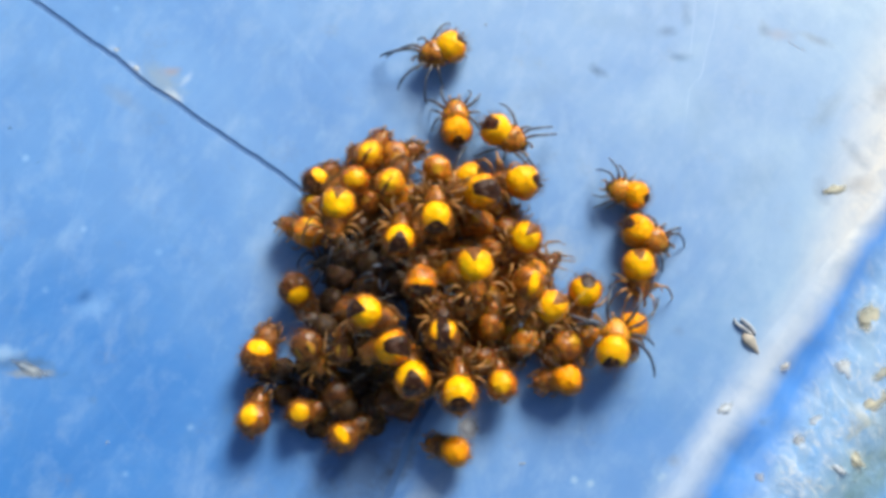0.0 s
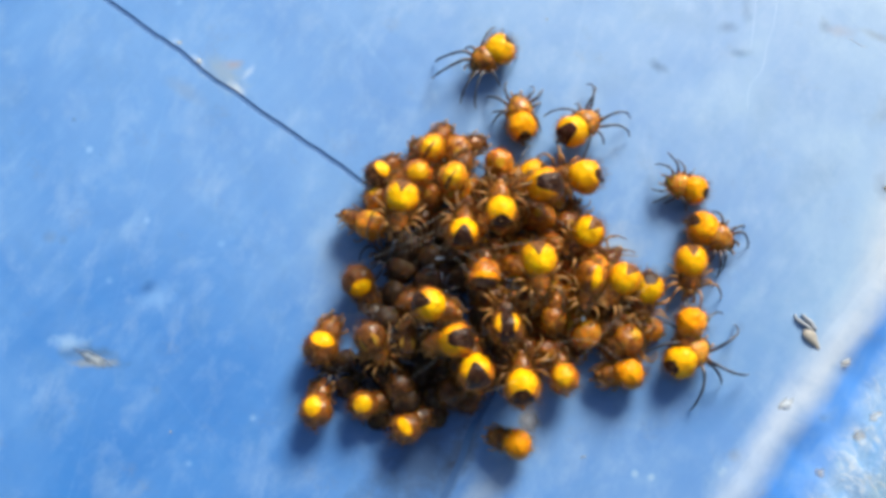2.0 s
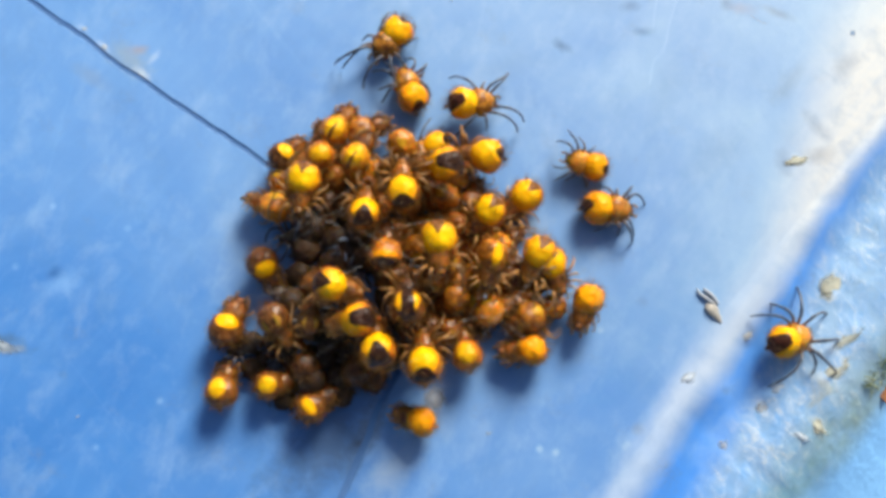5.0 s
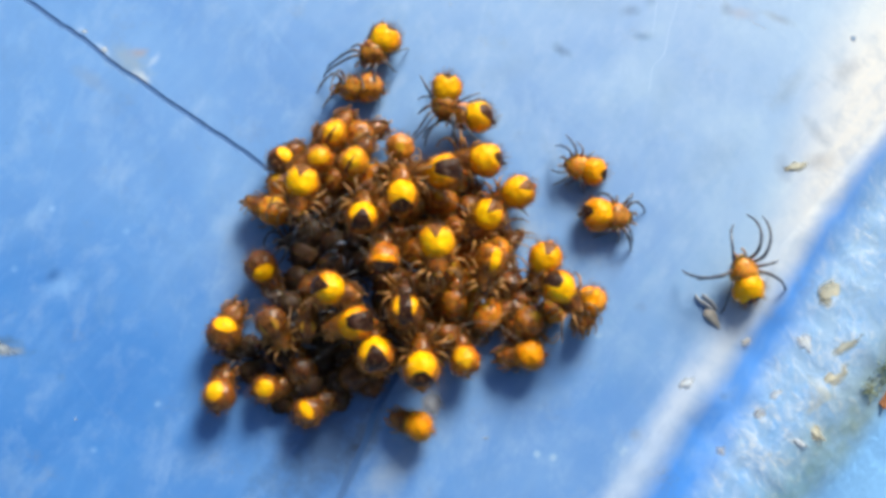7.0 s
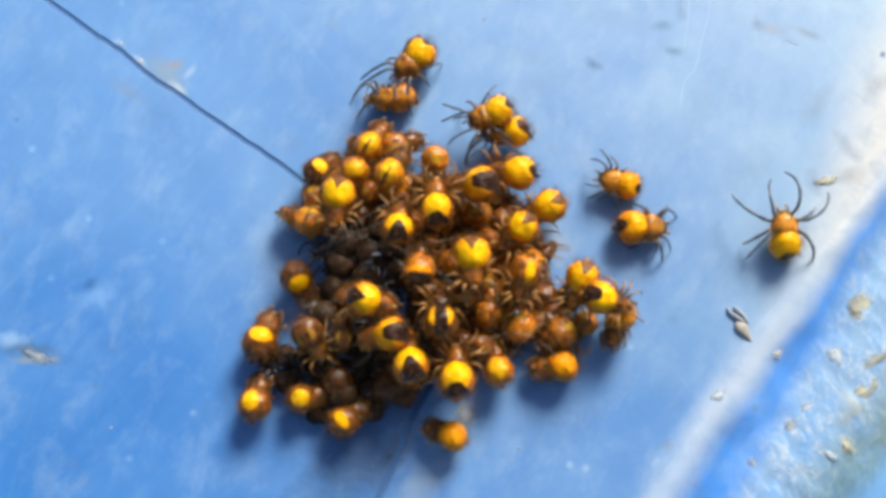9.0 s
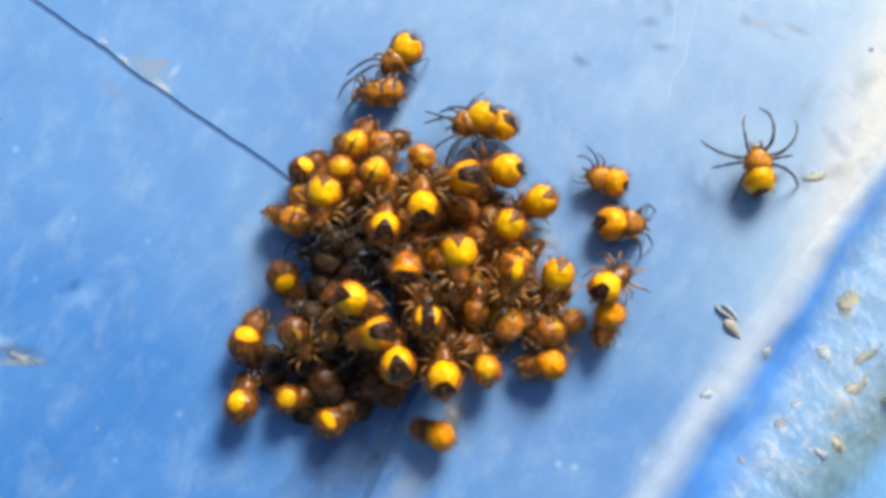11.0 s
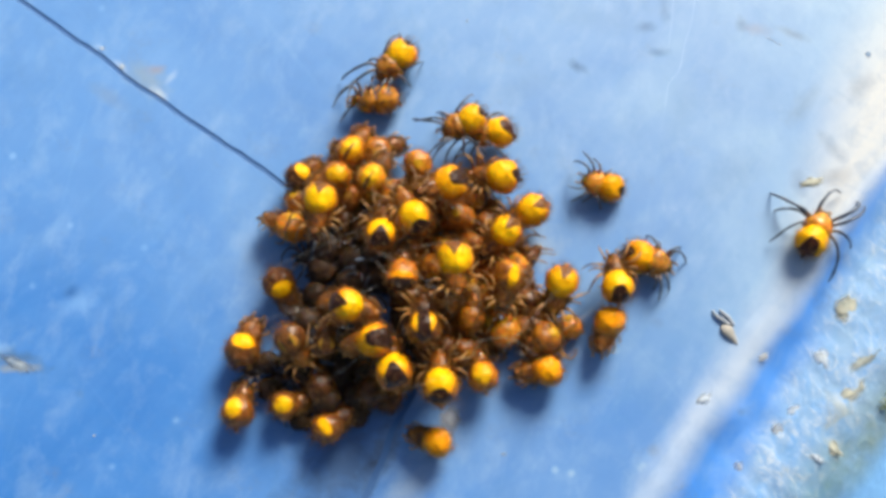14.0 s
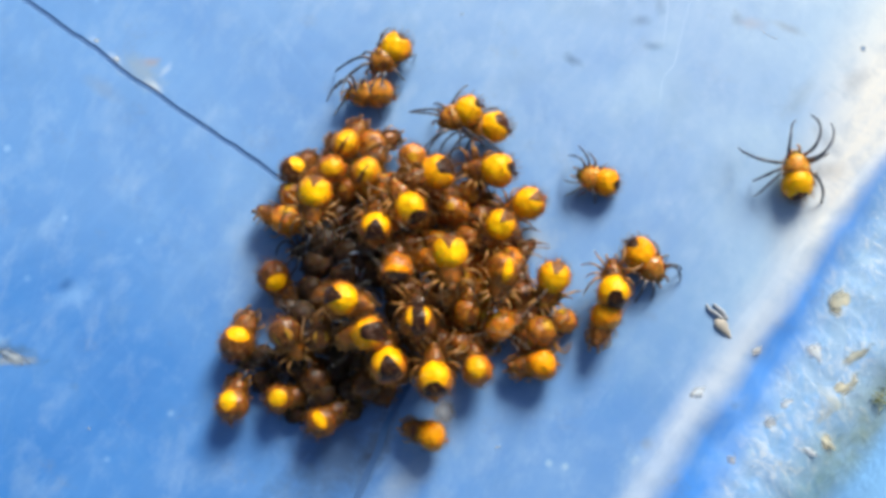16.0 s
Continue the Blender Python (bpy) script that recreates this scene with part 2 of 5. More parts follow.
def abdomen_skin(name, patch, wedge=None, yellow=(1.0, 0.52, 0.002), mark=(0.022, 0.010, 0.007), shell=((0.055, 0.022, 0.007), (0.34, 0.15, 0.030)), low=0.0, vary=1.0, floor=0.12, shine=0.42):
    """A half-clear brown shell with a yellow patch on the back and a dark wedge that opens to the tail.
    patch: its middle along x and its two half axes; wedge: where its point lies, its width and how fast it opens."""
    m = Nodes(name)
    p = m.local((1 / 0.00060, 1 / 0.00056, 1 / 0.00053))
    chance = m.node("ShaderNodeObjectInfo", out=5)                    # no two backs are quite alike
    other = m.math("FRACT", m.math("MULTIPLY", chance, 7.37))
    shift = m.node("ShaderNodeCombineXYZ", X=m.math("MULTIPLY", chance, 31.0), Y=m.math("MULTIPLY", chance, 17.0))
    p_own = m.node("ShaderNodeVectorMath", props=(("operation", "ADD"),), i0=p, i1=shift)
    x, y, z = m.apart(p)[:3]
    y = m.math("ADD", y, m.step(other, 0.0, 1.0, -0.08 * vary, 0.08 * vary))
    ragged = m.math("ADD", m.math("MULTIPLY", m.math("SUBTRACT", m.noise(p_own, 2.2, 3, 0.6), 0.5), 0.42),
                    m.math("MULTIPLY", m.math("SUBTRACT", m.noise(p_own, 8.0, 3, 0.6), 0.5), 0.20))
    cx, ax, ay = patch
    ex = m.math("DIVIDE", m.math("SUBTRACT", x, m.step(chance, 0.0, 1.0, cx - 0.06 * vary, cx + 0.06 * vary)), ax)
    ey = m.math("DIVIDE", y, m.step(other, 0.0, 1.0, ay * (1 - 0.08 * vary), ay * (1 + 0.08 * vary)))
    out = m.math("SQRT", m.math("ADD", m.math("MULTIPLY", ex, ex), m.math("MULTIPLY", ey, ey)))
    back = m.math("MULTIPLY", m.step(m.math("ADD", out, ragged), 1.03, 0.93), m.step(m.math("ADD", z, ragged), low, low + 0.14))
    shell_own = m.math("ADD", m.noise(p_own, 2.2, 6, 0.72), m.step(chance, 0.0, 1.0, -0.09, 0.09))
    colour = m.mix(m.step(shell_own, 0.36, 0.66), *shell)
    warm = m.mix(m.step(out, 0.60, 1.05), yellow, (yellow[0] * 0.80, yellow[1] * 0.55, yellow[2]))
    warm = m.mix(m.step(m.noise(p_own, 4.5, 4), 0.50, 0.75, 0.0, 0.5), warm, (yellow[0] * 0.9, yellow[1] * 0.80, yellow[2]))
    colour = m.mix(back, colour, warm)
    if wedge:
        reach, wide, power = wedge
        into = m.math("SUBTRACT", m.math("ADD", m.math("MULTIPLY", ragged, 0.7), m.step(chance, 0.0, 1.0, reach - 0.07 * vary, reach + 0.07 * vary)), x)
        span = m.math("MULTIPLY", m.math("POWER", m.math("MAXIMUM", into, 0.0), power), wide)
        dark = m.step(m.math("SUBTRACT", span, m.math("ADD", m.math("ABSOLUTE", y), m.math("MULTIPLY", ragged, 0.5))), -0.03, 0.05)
        dark = m.math("MULTIPLY", m.math("MULTIPLY", dark, m.step(into, 0.0, 0.05)), m.step(m.math("ADD", z, m.math("MULTIPLY", ragged, 0.5)), floor, floor + 0.10))
        colour = m.mix(dark, colour, m.mix(m.step(m.noise(p_own, 4.0, 3), 0.4, 0.7), mark, (mark[0] * 3.0, mark[1] * 2.8, mark[2] * 2.4)))
    m.set(Base_Color=colour, Roughness=0.34, Specular_IOR_Level=m.step(back, 0.0, 1.0, shine, min(shine, 0.15)), Subsurface_Weight=m.step(back, 0.0, 1.0, 0.7, 0.2), Subsurface_Radius=(1.0, 0.45, 0.09), Subsurface_Scale=0.00014)
    return m.bump(m.noise(p, 9.0, 3), 0.02, 0.5).mat


def amber_shell(name, dark, light, clear=0.0, gloss=0.12):
    m = Nodes(name)
    p = m.local()
    chance = m.node("ShaderNodeObjectInfo", out=5)
    shift = m.node("ShaderNodeCombineXYZ", X=m.math("MULTIPLY", chance, 23.0), Z=m.math("MULTIPLY", chance, 41.0))
    spot = m.noise(m.node("ShaderNodeVectorMath", props=(("operation", "ADD"),), i0=p, i1=shift), 3.2, 6, 0.72, 0.8)
    spot = m.math("ADD", spot, m.step(chance, 0.0, 1.0, -0.07, 0.07))
    m.set(Base_Color=m.mix(m.step(spot, 0.37, 0.63), dark, light), Roughness=0.42, Transmission_Weight=clear, IOR=1.4, Subsurface_Weight=0.6,
          Subsurface_Radius=(1.0, 0.4, 0.08), Subsurface_Scale=0.0003, Coat_Weight=gloss, Coat_Roughness=0.12)
    return m.bump(m.noise(p, 12.0, 3), 0.015, 0.5).mat


def leg_skin(name, root, tip, ring, clear=0.0, turn=1.0):
    """Amber at the hip, darker at the foot, with faint dark rings."""
    m = Nodes(name)
    p = m.local()
    far = m.node("ShaderNodeVectorMath", out=1, props=(("operation", "LENGTH"),), i0=p)
    along = m.mix(m.step(far, 0.15 * turn, turn), root, tip)
    rings = m.step(m.math("SINE", m.math("MULTIPLY", far, 11.0)), 0.0, 0.7, 0.0, 0.85)
    m.set(Base_Color=m.mix(rings, along, ring), Roughness=0.28, Transmission_Weight=clear, IOR=1.4, Subsurface_Weight=0.15, Subsurface_Radius=(1.0, 0.5, 0.2), Subsurface_Scale=0.00008)
    return m.mat


def mottled(name, a, b, scale, rough=0.8, lift=0.05, thin=0.0):
    m = Nodes(name)
    p = m.place()
    n = m.noise(p, scale, 5, 0.65)
    if thin:
        # crumbles away to nothing towards its rim
        gx, gy, _ = m.apart(m.node("ShaderNodeTexCoord", out=0))[:3]
        out = m.math("SQRT", m.math("ADD", m.math("POWER", m.math("SUBTRACT", gx, 0.5), 2.0), m.math("POWER", m.math("SUBTRACT", gy, 0.5), 2.0)))
        out = m.math("ADD", out, m.math("MULTIPLY", m.math("SUBTRACT", m.noise(p, scale * 1.5, 4), 0.5), 0.35))
        m.set(Alpha=m.step(out, 0.10 if thin > 0.8 else 0.02, 0.50, thin, 0.0))
    return m.set(Base_Color=m.mix(m.step(n, 0.35, 0.65), a, b), Roughness=rough).bump(n, lift).mat


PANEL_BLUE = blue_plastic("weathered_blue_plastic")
# panel blue darkened: the seam's shade is put into this colour
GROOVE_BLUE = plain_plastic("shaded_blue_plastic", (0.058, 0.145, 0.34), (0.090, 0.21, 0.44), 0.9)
LOWER_BLUE = plain_plastic("pale_blue_plastic", (0.17, 0.42, 0.80), (0.30, 0.55, 0.88), 0.3)
AMBER, BROWN = ((0.34, 0.110, 0.004), (0.92, 0.380, 0.018)), ((0.130, 0.036, 0.003), (0.68, 0.225, 0.013))
UMBER, HONEY = ((0.036, 0.012, 0.003), (0.32, 0.108, 0.010)), ((0.20, 0.062, 0.004), (0.84, 0.315, 0.016))
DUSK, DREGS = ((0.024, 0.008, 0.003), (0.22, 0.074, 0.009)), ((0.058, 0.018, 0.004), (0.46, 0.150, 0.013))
ORANGE, MUSTARD, RUSSET = (0.95, 0.38, 0.003), (0.78, 0.43, 0.006), (0.10, 0.040, 0.012)
SKINS = {"notch": abdomen_skin("abdomen_notched", (0.10, 0.92, 0.86), (0.26, 0.72, 0.70), shell=BROWN, vary=0.7),
         "cap": abdomen_skin("abdomen_capped", (0.12, 0.90, 0.84), (-0.26, 1.10, 0.50), shell=HONEY, vary=0.5),
         "heart": abdomen_skin("abdomen_heart", (0.0, 0.86, 0.95), (0.04, 0.56, 1.0), (1.0, 0.55, 0.002), mark=RUSSET, shell=BROWN, vary=0.6),
         "lobes": abdomen_skin("abdomen_two_lobes", (0.02, 0.72, 0.74), (1.2, 0.38, 0.15), shell=DUSK, vary=0.5),
         "faint": abdomen_skin("abdomen_faint_lobes", (0.0, 0.65, 0.66), (1.2, 0.36, 0.15), (0.50, 0.30, 0.03), RUSSET, DUSK),
         "split": abdomen_skin("abdomen_split", (-0.05, 0.78, 0.66), (0.30, 0.15, 0.30), (0.92, 0.52, 0.006), RUSSET, AMBER),
         "nick": abdomen_skin("abdomen_nicked", (0.06, 0.92, 0.90), (-0.02, 0.75, 0.80), shell=BROWN, vary=0.4),
         "band": abdomen_skin("abdomen_band", (-0.08, 0.36, 0.66), None, shell=UMBER, vary=0.4),
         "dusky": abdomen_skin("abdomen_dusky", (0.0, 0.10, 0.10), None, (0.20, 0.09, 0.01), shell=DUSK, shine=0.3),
         "block": abdomen_skin("abdomen_block", (0.08, 0.98, 0.92), (-0.02, 0.64, 0.32), shell=AMBER, vary=0.3, floor=-0.1),
         "plain": abdomen_skin("abdomen_mustard", (0.0, 0.74, 0.70), None, MUSTARD, shell=BROWN),
         "saddle": abdomen_skin("abdomen_saddle", (0.30, 0.46, 0.74), None, shell=DUSK, vary=0.6),
         "spot": abdomen_skin("abdomen_spot", (-0.10, 0.62, 0.60), None, (0.95, 0.54, 0.004), shell=UMBER),
         "stripe": abdomen_skin("abdomen_cross_stripe", (-0.18, 0.24, 0.82), (-0.36, 2.5, 0.40), ORANGE, shell=BROWN, vary=0.3),
         "bar": abdomen_skin("abdomen_bar", (0.0, 0.76, 0.34), None, shell=HONEY, vary=0.4),
         "dot": abdomen_skin("abdomen_tail_dot", (0.0, 0.98, 0.90), (-0.48, 0.75, 0.50), (0.98, 0.50, 0.003), shell=AMBER, low=-0.05, floor=-0.4),
         "ring": abdomen_skin("abdomen_ring", (0.05, 1.00, 0.95), (0.35, 0.62, 0.30), (0.95, 0.42, 0.003), shell=BROWN, low=-0.1, vary=0.4, floor=-0.1),
         "roving": abdomen_skin("abdomen_roving", (0.05, 1.20, 1.15), (0.02, 0.60, 0.25), (1.0, 0.50, 0.003), (0.035, 0.012, 0.008), AMBER, low=-0.75, vary=0.3, floor=-0.7),
         "orange": abdomen_skin("abdomen_orange", (-0.05, 0.88, 0.82), (-0.42, 0.70, 0.50), (0.96, 0.42, 0.003), shell=((0.26, 0.088, 0.005), (0.88, 0.37, 0.022)), low=-0.05, floor=-0.4),
         "glow": abdomen_skin("abdomen_plain_orange", (-0.10, 0.80, 0.76), None, ORANGE, shell=AMBER),
         "clamber": abdomen_skin("abdomen_clamber", (0.05, 1.00, 0.95), (-0.05, 0.55, 0.80), (1.0, 0.50, 0.003), RUSSET, AMBER, low=-0.1, vary=0.3),
         "tawny": abdomen_skin("abdomen_tawny", (0.0, 0.40, 0.42), None, (0.55, 0.30, 0.015), shell=HONEY),
         # dull and deep: shade between the bodies put into darker skin colours
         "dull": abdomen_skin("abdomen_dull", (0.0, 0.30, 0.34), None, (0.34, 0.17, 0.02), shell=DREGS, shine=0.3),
         "deep": abdomen_skin("abdomen_gap_shade", (0.0, 0.10, 0.10), None, (0.03, 0.015, 0.006), shell=((0.024, 0.014, 0.009), (0.085, 0.047, 0.026)), shine=0.08)}
HEAD_SKIN = amber_shell("brown_amber_head", (0.060, 0.020, 0.004), (0.58, 0.205, 0.015), 0.15, 0.3)
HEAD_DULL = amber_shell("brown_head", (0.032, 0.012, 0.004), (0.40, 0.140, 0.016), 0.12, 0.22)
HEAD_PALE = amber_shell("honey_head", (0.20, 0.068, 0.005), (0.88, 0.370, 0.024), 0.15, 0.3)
# near-black heads that carry the shade of the gaps
HEAD_DEEP = amber_shell("gap_shade_head", (0.014, 0.008, 0.005), (0.07, 0.035, 0.016), gloss=0.0)
LEG_SKIN = leg_skin("brown_leg", (0.62, 0.30, 0.060), (0.46, 0.27, 0.11), (0.22, 0.12, 0.05), 0.4)
LEG_DARK = leg_skin("dark_leg", (0.36, 0.18, 0.05), (0.085, 0.100, 0.130), (0.040, 0.048, 0.065), turn=0.5)
BRISTLE = leg_skin("bristle", (0.42, 0.19, 0.040), (0.38, 0.19, 0.055), (0.22, 0.11, 0.03), 0.3)
EYE_BLACK = amber_shell("eye_black", (0.006, 0.005, 0.005), (0.012, 0.008, 0.006))
CRUMB = mottled("beige_crumb", (0.36, 0.42, 0.47), (0.54, 0.55, 0.52), 2.0, lift=0.02, thin=0.8)
CHALK = mottled("chalk_flake", (0.40, 0.50, 0.62), (0.62, 0.68, 0.70), 2.0, lift=0.02, thin=1.0)
SCALE_GREY = mottled("grey_beige_scale", (0.14, 0.22, 0.33), (0.38, 0.44, 0.48), 2.5, 0.8, 0.01, thin=0.9)
TUFT = mottled("grey_silk", (0.40, 0.46, 0.52), (0.60, 0.63, 0.66), 1.6, 0.8, 0.01, thin=0.75)
GRIME = mottled("blue_grey_grime", (0.13, 0.27, 0.46), (0.22, 0.36, 0.54), 2.0, 0.8, 0.02, thin=0.8)
HAIR = mottled("brown_hair", (0.30, 0.36, 0.44), (0.42, 0.46, 0.52), 2.0, 0.5, 0.01)
LICHEN = mottled("ochre_crust", (0.34, 0.37, 0.32), (0.58, 0.56, 0.42), 2.0, lift=0.02, thin=1.0)
MOSS = mottled("green_moss", (0.20, 0.28, 0.18), (0.34, 0.36, 0.22), 2.0)
HUSK = mottled("beige_husk", (0.32, 0.31, 0.27), (0.44, 0.41, 0.35), 3.0, 0.6, 0.02)
HUSK_GREY = mottled("grey_husk", (0.24, 0.29, 0.35), (0.36, 0.39, 0.42), 3.0, 0.6, 0.02)
RUST = mottled("rusty_scrap", (0.20, 0.06, 0.02), (0.36, 0.16, 0.06), 3.0)
SCRATCH = mottled("pale_scratch", (0.40, 0.57, 0.76), (0.48, 0.64, 0.80), 2.0, 0.7, 0.01)
silk = Nodes("silk")
silk.set(Base_Color=(0.85, 0.84, 0.80), Roughness=0.25, Alpha=0.28)
SILK = silk.mat


# ---- mesh helpers ----
def part(name, bm, material, parent=None, label=""):
    me = bm if isinstance(bm, bpy.types.Mesh) else finish(name, bm, material)
    ob = new(name, me)
    ob.parent = parent
    return tagged(ob, label) if label else ob


def finish(name, bm, material, smooth=True):
    me = bpy.data.meshes.new(name)
    bm.normal_update()
    bm.to_mesh(me)
    bm.free()
    me.materials.append(material)
    if smooth:
        for f in me.polygons:
            f.use_smooth = True
    return me


def ball(size, at=(0, 0, 0), rings=14, sides=20, taper=0.0, bm=None, rough=0.0, seed=0):
    """An egg with half axes in mm; taper makes it narrower towards +x; rough dents it."""
    bm = bm or bmesh.new()
    made = bmesh.ops.create_uvsphere(bm, u_segments=sides, v_segments=rings, radius=1.0)["verts"]
    for v in made:
        c = v.co.copy()
        k = 1.0 - taper * c.x
        d = 1.0 + rough * (noise.noise(c * 1.7 + Vector((seed * 3.1, seed, 0))) + 0.5 * noise.noise(c * 4.1 + Vector((0, seed, 7))))
        v.co = Vector((c.x * size[0] + at[0], c.y * size[1] * k + at[1], c.z * size[2] * k + at[2])) * MM if not rough else \
            Vector((c.x * size[0] * d + at[0], c.y * size[1] * k * d + at[1], c.z * size[2] * k * d + at[2])) * MM
    return bm


def tube(points, radii, sides=7, bm=None):
    """A bent, tapering rod through points (mm), with rounded ends."""
    bm = bm or bmesh.new()
    pts = [Vector(p) for p in points]
    rings, side = [], Vector((0, 0, 1))
    for i, p in enumerate(pts):
        way = (pts[min(i + 1, len(pts) - 1)] - pts[max(i - 1, 0)]).normalized()
        side = (side - way * side.dot(way))
        side = side.normalized() if side.length > 1e-4 else way.orthogonal().normalized()
        up = way.cross(side)
        rings.append([bm.verts.new((p + (side * math.cos(a) + up * math.sin(a)) * radii[i]) * MM) for a in (2 * math.pi * k / sides for k in range(sides))])
    for a, b in zip(rings, rings[1:]):
        for k in range(sides):
            bm.faces.new((a[k], a[(k + 1) % sides], b[(k + 1) % sides], b[k]))
    bm.faces.new(rings[0][::-1]), bm.faces.new(rings[-1])
    return bm


def bow(points, n=4):
    """A smooth run of points through the given ones."""
    p = [Vector(q) for q in points]
    p = [p[0] * 2 - p[1], *p, p[-1] * 2 - p[-2]]
    out = []
    for a, b, c, d in zip(p, p[1:], p[2:], p[3:]):
        for k in range(n):
            t = k / n
            out.append(0.5 * (2 * b + (c - a) * t + (2 * a - 5 * b + 4 * c - d) * t * t + (3 * b - a - 3 * c + d) * t * t * t))
    return out + [p[-2]]


# ---- the blue plastic ----
CORNER = Vector((1.74, -1.66))                  # two seams meet under the huddle


def slab(name, outline, top, thick, material, label, round_edge=0.05):
    bm = bmesh.new()
    face = bm.faces.new([bm.verts.new((x * MM, y * MM, top * MM)) for x, y in outline])
    if face.normal.z < 0:
        face.normal_flip()
    deep = bmesh.ops.extrude_face_region(bm, geom=[face])
    for v in [g for g in deep["geom"] if isinstance(g, bmesh.types.BMVert)]:
        v.co.z -= thick * MM
    bmesh.ops.recalc_face_normals(bm, faces=bm.faces[:])
    rim = [e for e in bm.edges if all(abs(v.co.z - top * MM) < 1e-7 and v.co.xy.dot(OUT.xy) < 8.9 * MM for v in e.verts)]
    bmesh.ops.bevel(bm, geom=rim, offset=round_edge * MM, segments=3, profile=0.5, affect="EDGES")
    ob = new(name, finish(name, bm, material, smooth=False))
    return tagged(ob, label, kind="structure")


def along(d, s):
    v = OUT * d + EDGE * s
    return (v.x, v.y)


def wavy(a, b, n, amount, seed):
    """A seam drawn from a to b with slight unevenness."""
    out = []
    side = Vector((-(b - a).y, (b - a).x)).normalized()
    for i in range(n + 1):
        t = i / n
        out.append(a.lerp(b, t) + side * amount * (noise.noise(Vector((t * n * 0.35, seed, 0))) if 0 < i else 0))
    return out


GAP = 0.17
BEND_A = [CORNER, Vector((-4.74, 2.72)), Vector((-5.56, 3.35)), Vector((-6.39, 3.93)), Vector((-7.43, 4.63)), Vector((-8.48, 5.35)), Vector((-9.43, 6.08)), Vector((-10.18, 6.53)), Vector((-10.71, 6.94)), Vector((-11.14, 7.33)), Vector((-11.58, 7.72)), Vector((-12.23, 8.15)), Vector((-12.77, 8.50)), Vector((-13.75, 9.27)), Vector((-53.32, 37.72))]
BEND_B = [CORNER, Vector((-0.70, -6.00)), Vector((-1.00, -6.85)), Vector((-1.42, -7.85)), Vector((-1.80, -8.65)), Vector((-11.20, -29.50))]


def bent(run, shift, seed):
    out = [run[0] + shift]
    for n, (a, b) in enumerate(zip(run, run[1:])):
        out += wavy(a + shift, b + shift, 4 if n < len(run) - 2 else 12, 0.045, seed + n)[1:]
    return out


aside = Vector((-GAP * 0.56, -GAP * 0.83))
inner_a, inner_b = bent(BEND_A, aside, 2.0), bent(BEND_B, aside + Vector((-GAP * 1.0, GAP * 0.7)), 30.0)
inner_b[0] = inner_a[0]
outer_a, outer_b = bent(BEND_A, Vector((0, 0)), 2.0), bent(BEND_B, Vector((0, 0)), 30.0)
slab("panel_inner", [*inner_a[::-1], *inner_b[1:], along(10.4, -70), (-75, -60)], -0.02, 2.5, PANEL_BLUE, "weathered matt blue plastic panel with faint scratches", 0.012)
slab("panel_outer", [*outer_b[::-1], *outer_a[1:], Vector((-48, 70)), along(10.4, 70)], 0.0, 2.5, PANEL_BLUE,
     "scuffed blue plastic panel, chalky towards its rubbed edge, sheen painted in", 0.03)
# shallow floor whose dark colour stands in for shade in the seam
slab("groove_floor", [(-70, -60), along(9.0, -60), along(9.0, 60), (-60, 75)], -0.045, 1.0, GROOVE_BLUE, "blue plastic under the seam, coloured dark for its shade")


RIM = [(10.4, 0.0, 0.0, 0.0), (10.7, 0.01, 0.0, 0.03), (11.1, 0.03, 0.0, 0.08), (11.5, 0.01, 0.1, 0.10), (11.8, -0.06, 0.1, 0.10), (12.2, -0.20, 0.0, 0.11), (12.6, -0.36, 0.0, 0.12),
       (13.1, -0.45, -0.1, 0.14), (13.6, -0.43, -0.1, 0.17), (13.9, -0.37, 0.0, 0.18), (14.2, -0.32, 0.0, 0.16), (14.5, -0.30, 0.0, 0.13), (14.8, -0.30, 0.0, 0.10), (15.1, -0.34, 0.0, 0.07), (15.4, -0.42, 0.0, 0.05),
       (15.8, -0.58, 0.0, 0.02), (16.3, -0.88, 0.0, 0.0), (16.9, -1.30, 0.0, 0.0), (17.6, -1.75, 0.0, 0.0), (18.5, -2.20, 0.0, 0.0), (19.5, -2.50, 0.0, 0.0), (20.4, -2.70, 0.0, 0.0)]


def rim_row(s):
    """The rim's outline at s along EDGE: distance across and height, mm; its ridge and groove draw in towards the far end."""
    row, last = [], 10.34
    for d, z, shift, draw in RIM:
        k = 0.0 if d < 10.5 else 0.04 if d < 12.0 else 0.06 if d < 13.4 else 0.10
        q = Vector((d, s, 0))
        lift = noise.noise(q * 0.9) * 0.6 + noise.noise(q * 2.1 + Vector((9, 0, 0))) * 0.6
        lift = abs(lift) if d < 11.5 else lift
        at = d + shift - 0.6 * draw * max(-8.0, min(12.0, s)) + (0.2 * noise.noise(q * 0.5 + Vector((0, 0, 4))) if d > 11 else 0)
        last = 10.4 if d == 10.4 else max(last + 0.14, at)
        row.append((last, z + k * lift))
    return row


def rim_height(x, y):
    d, row = OUT.x * x + OUT.y * y, rim_row(EDGE.x * x + EDGE.y * y)
    for (a, za), (b, zb) in zip(row, row[1:]):
        if a <= d <= b:
            return za + (zb - za) * (d - a) / (b - a)
    return 0.0


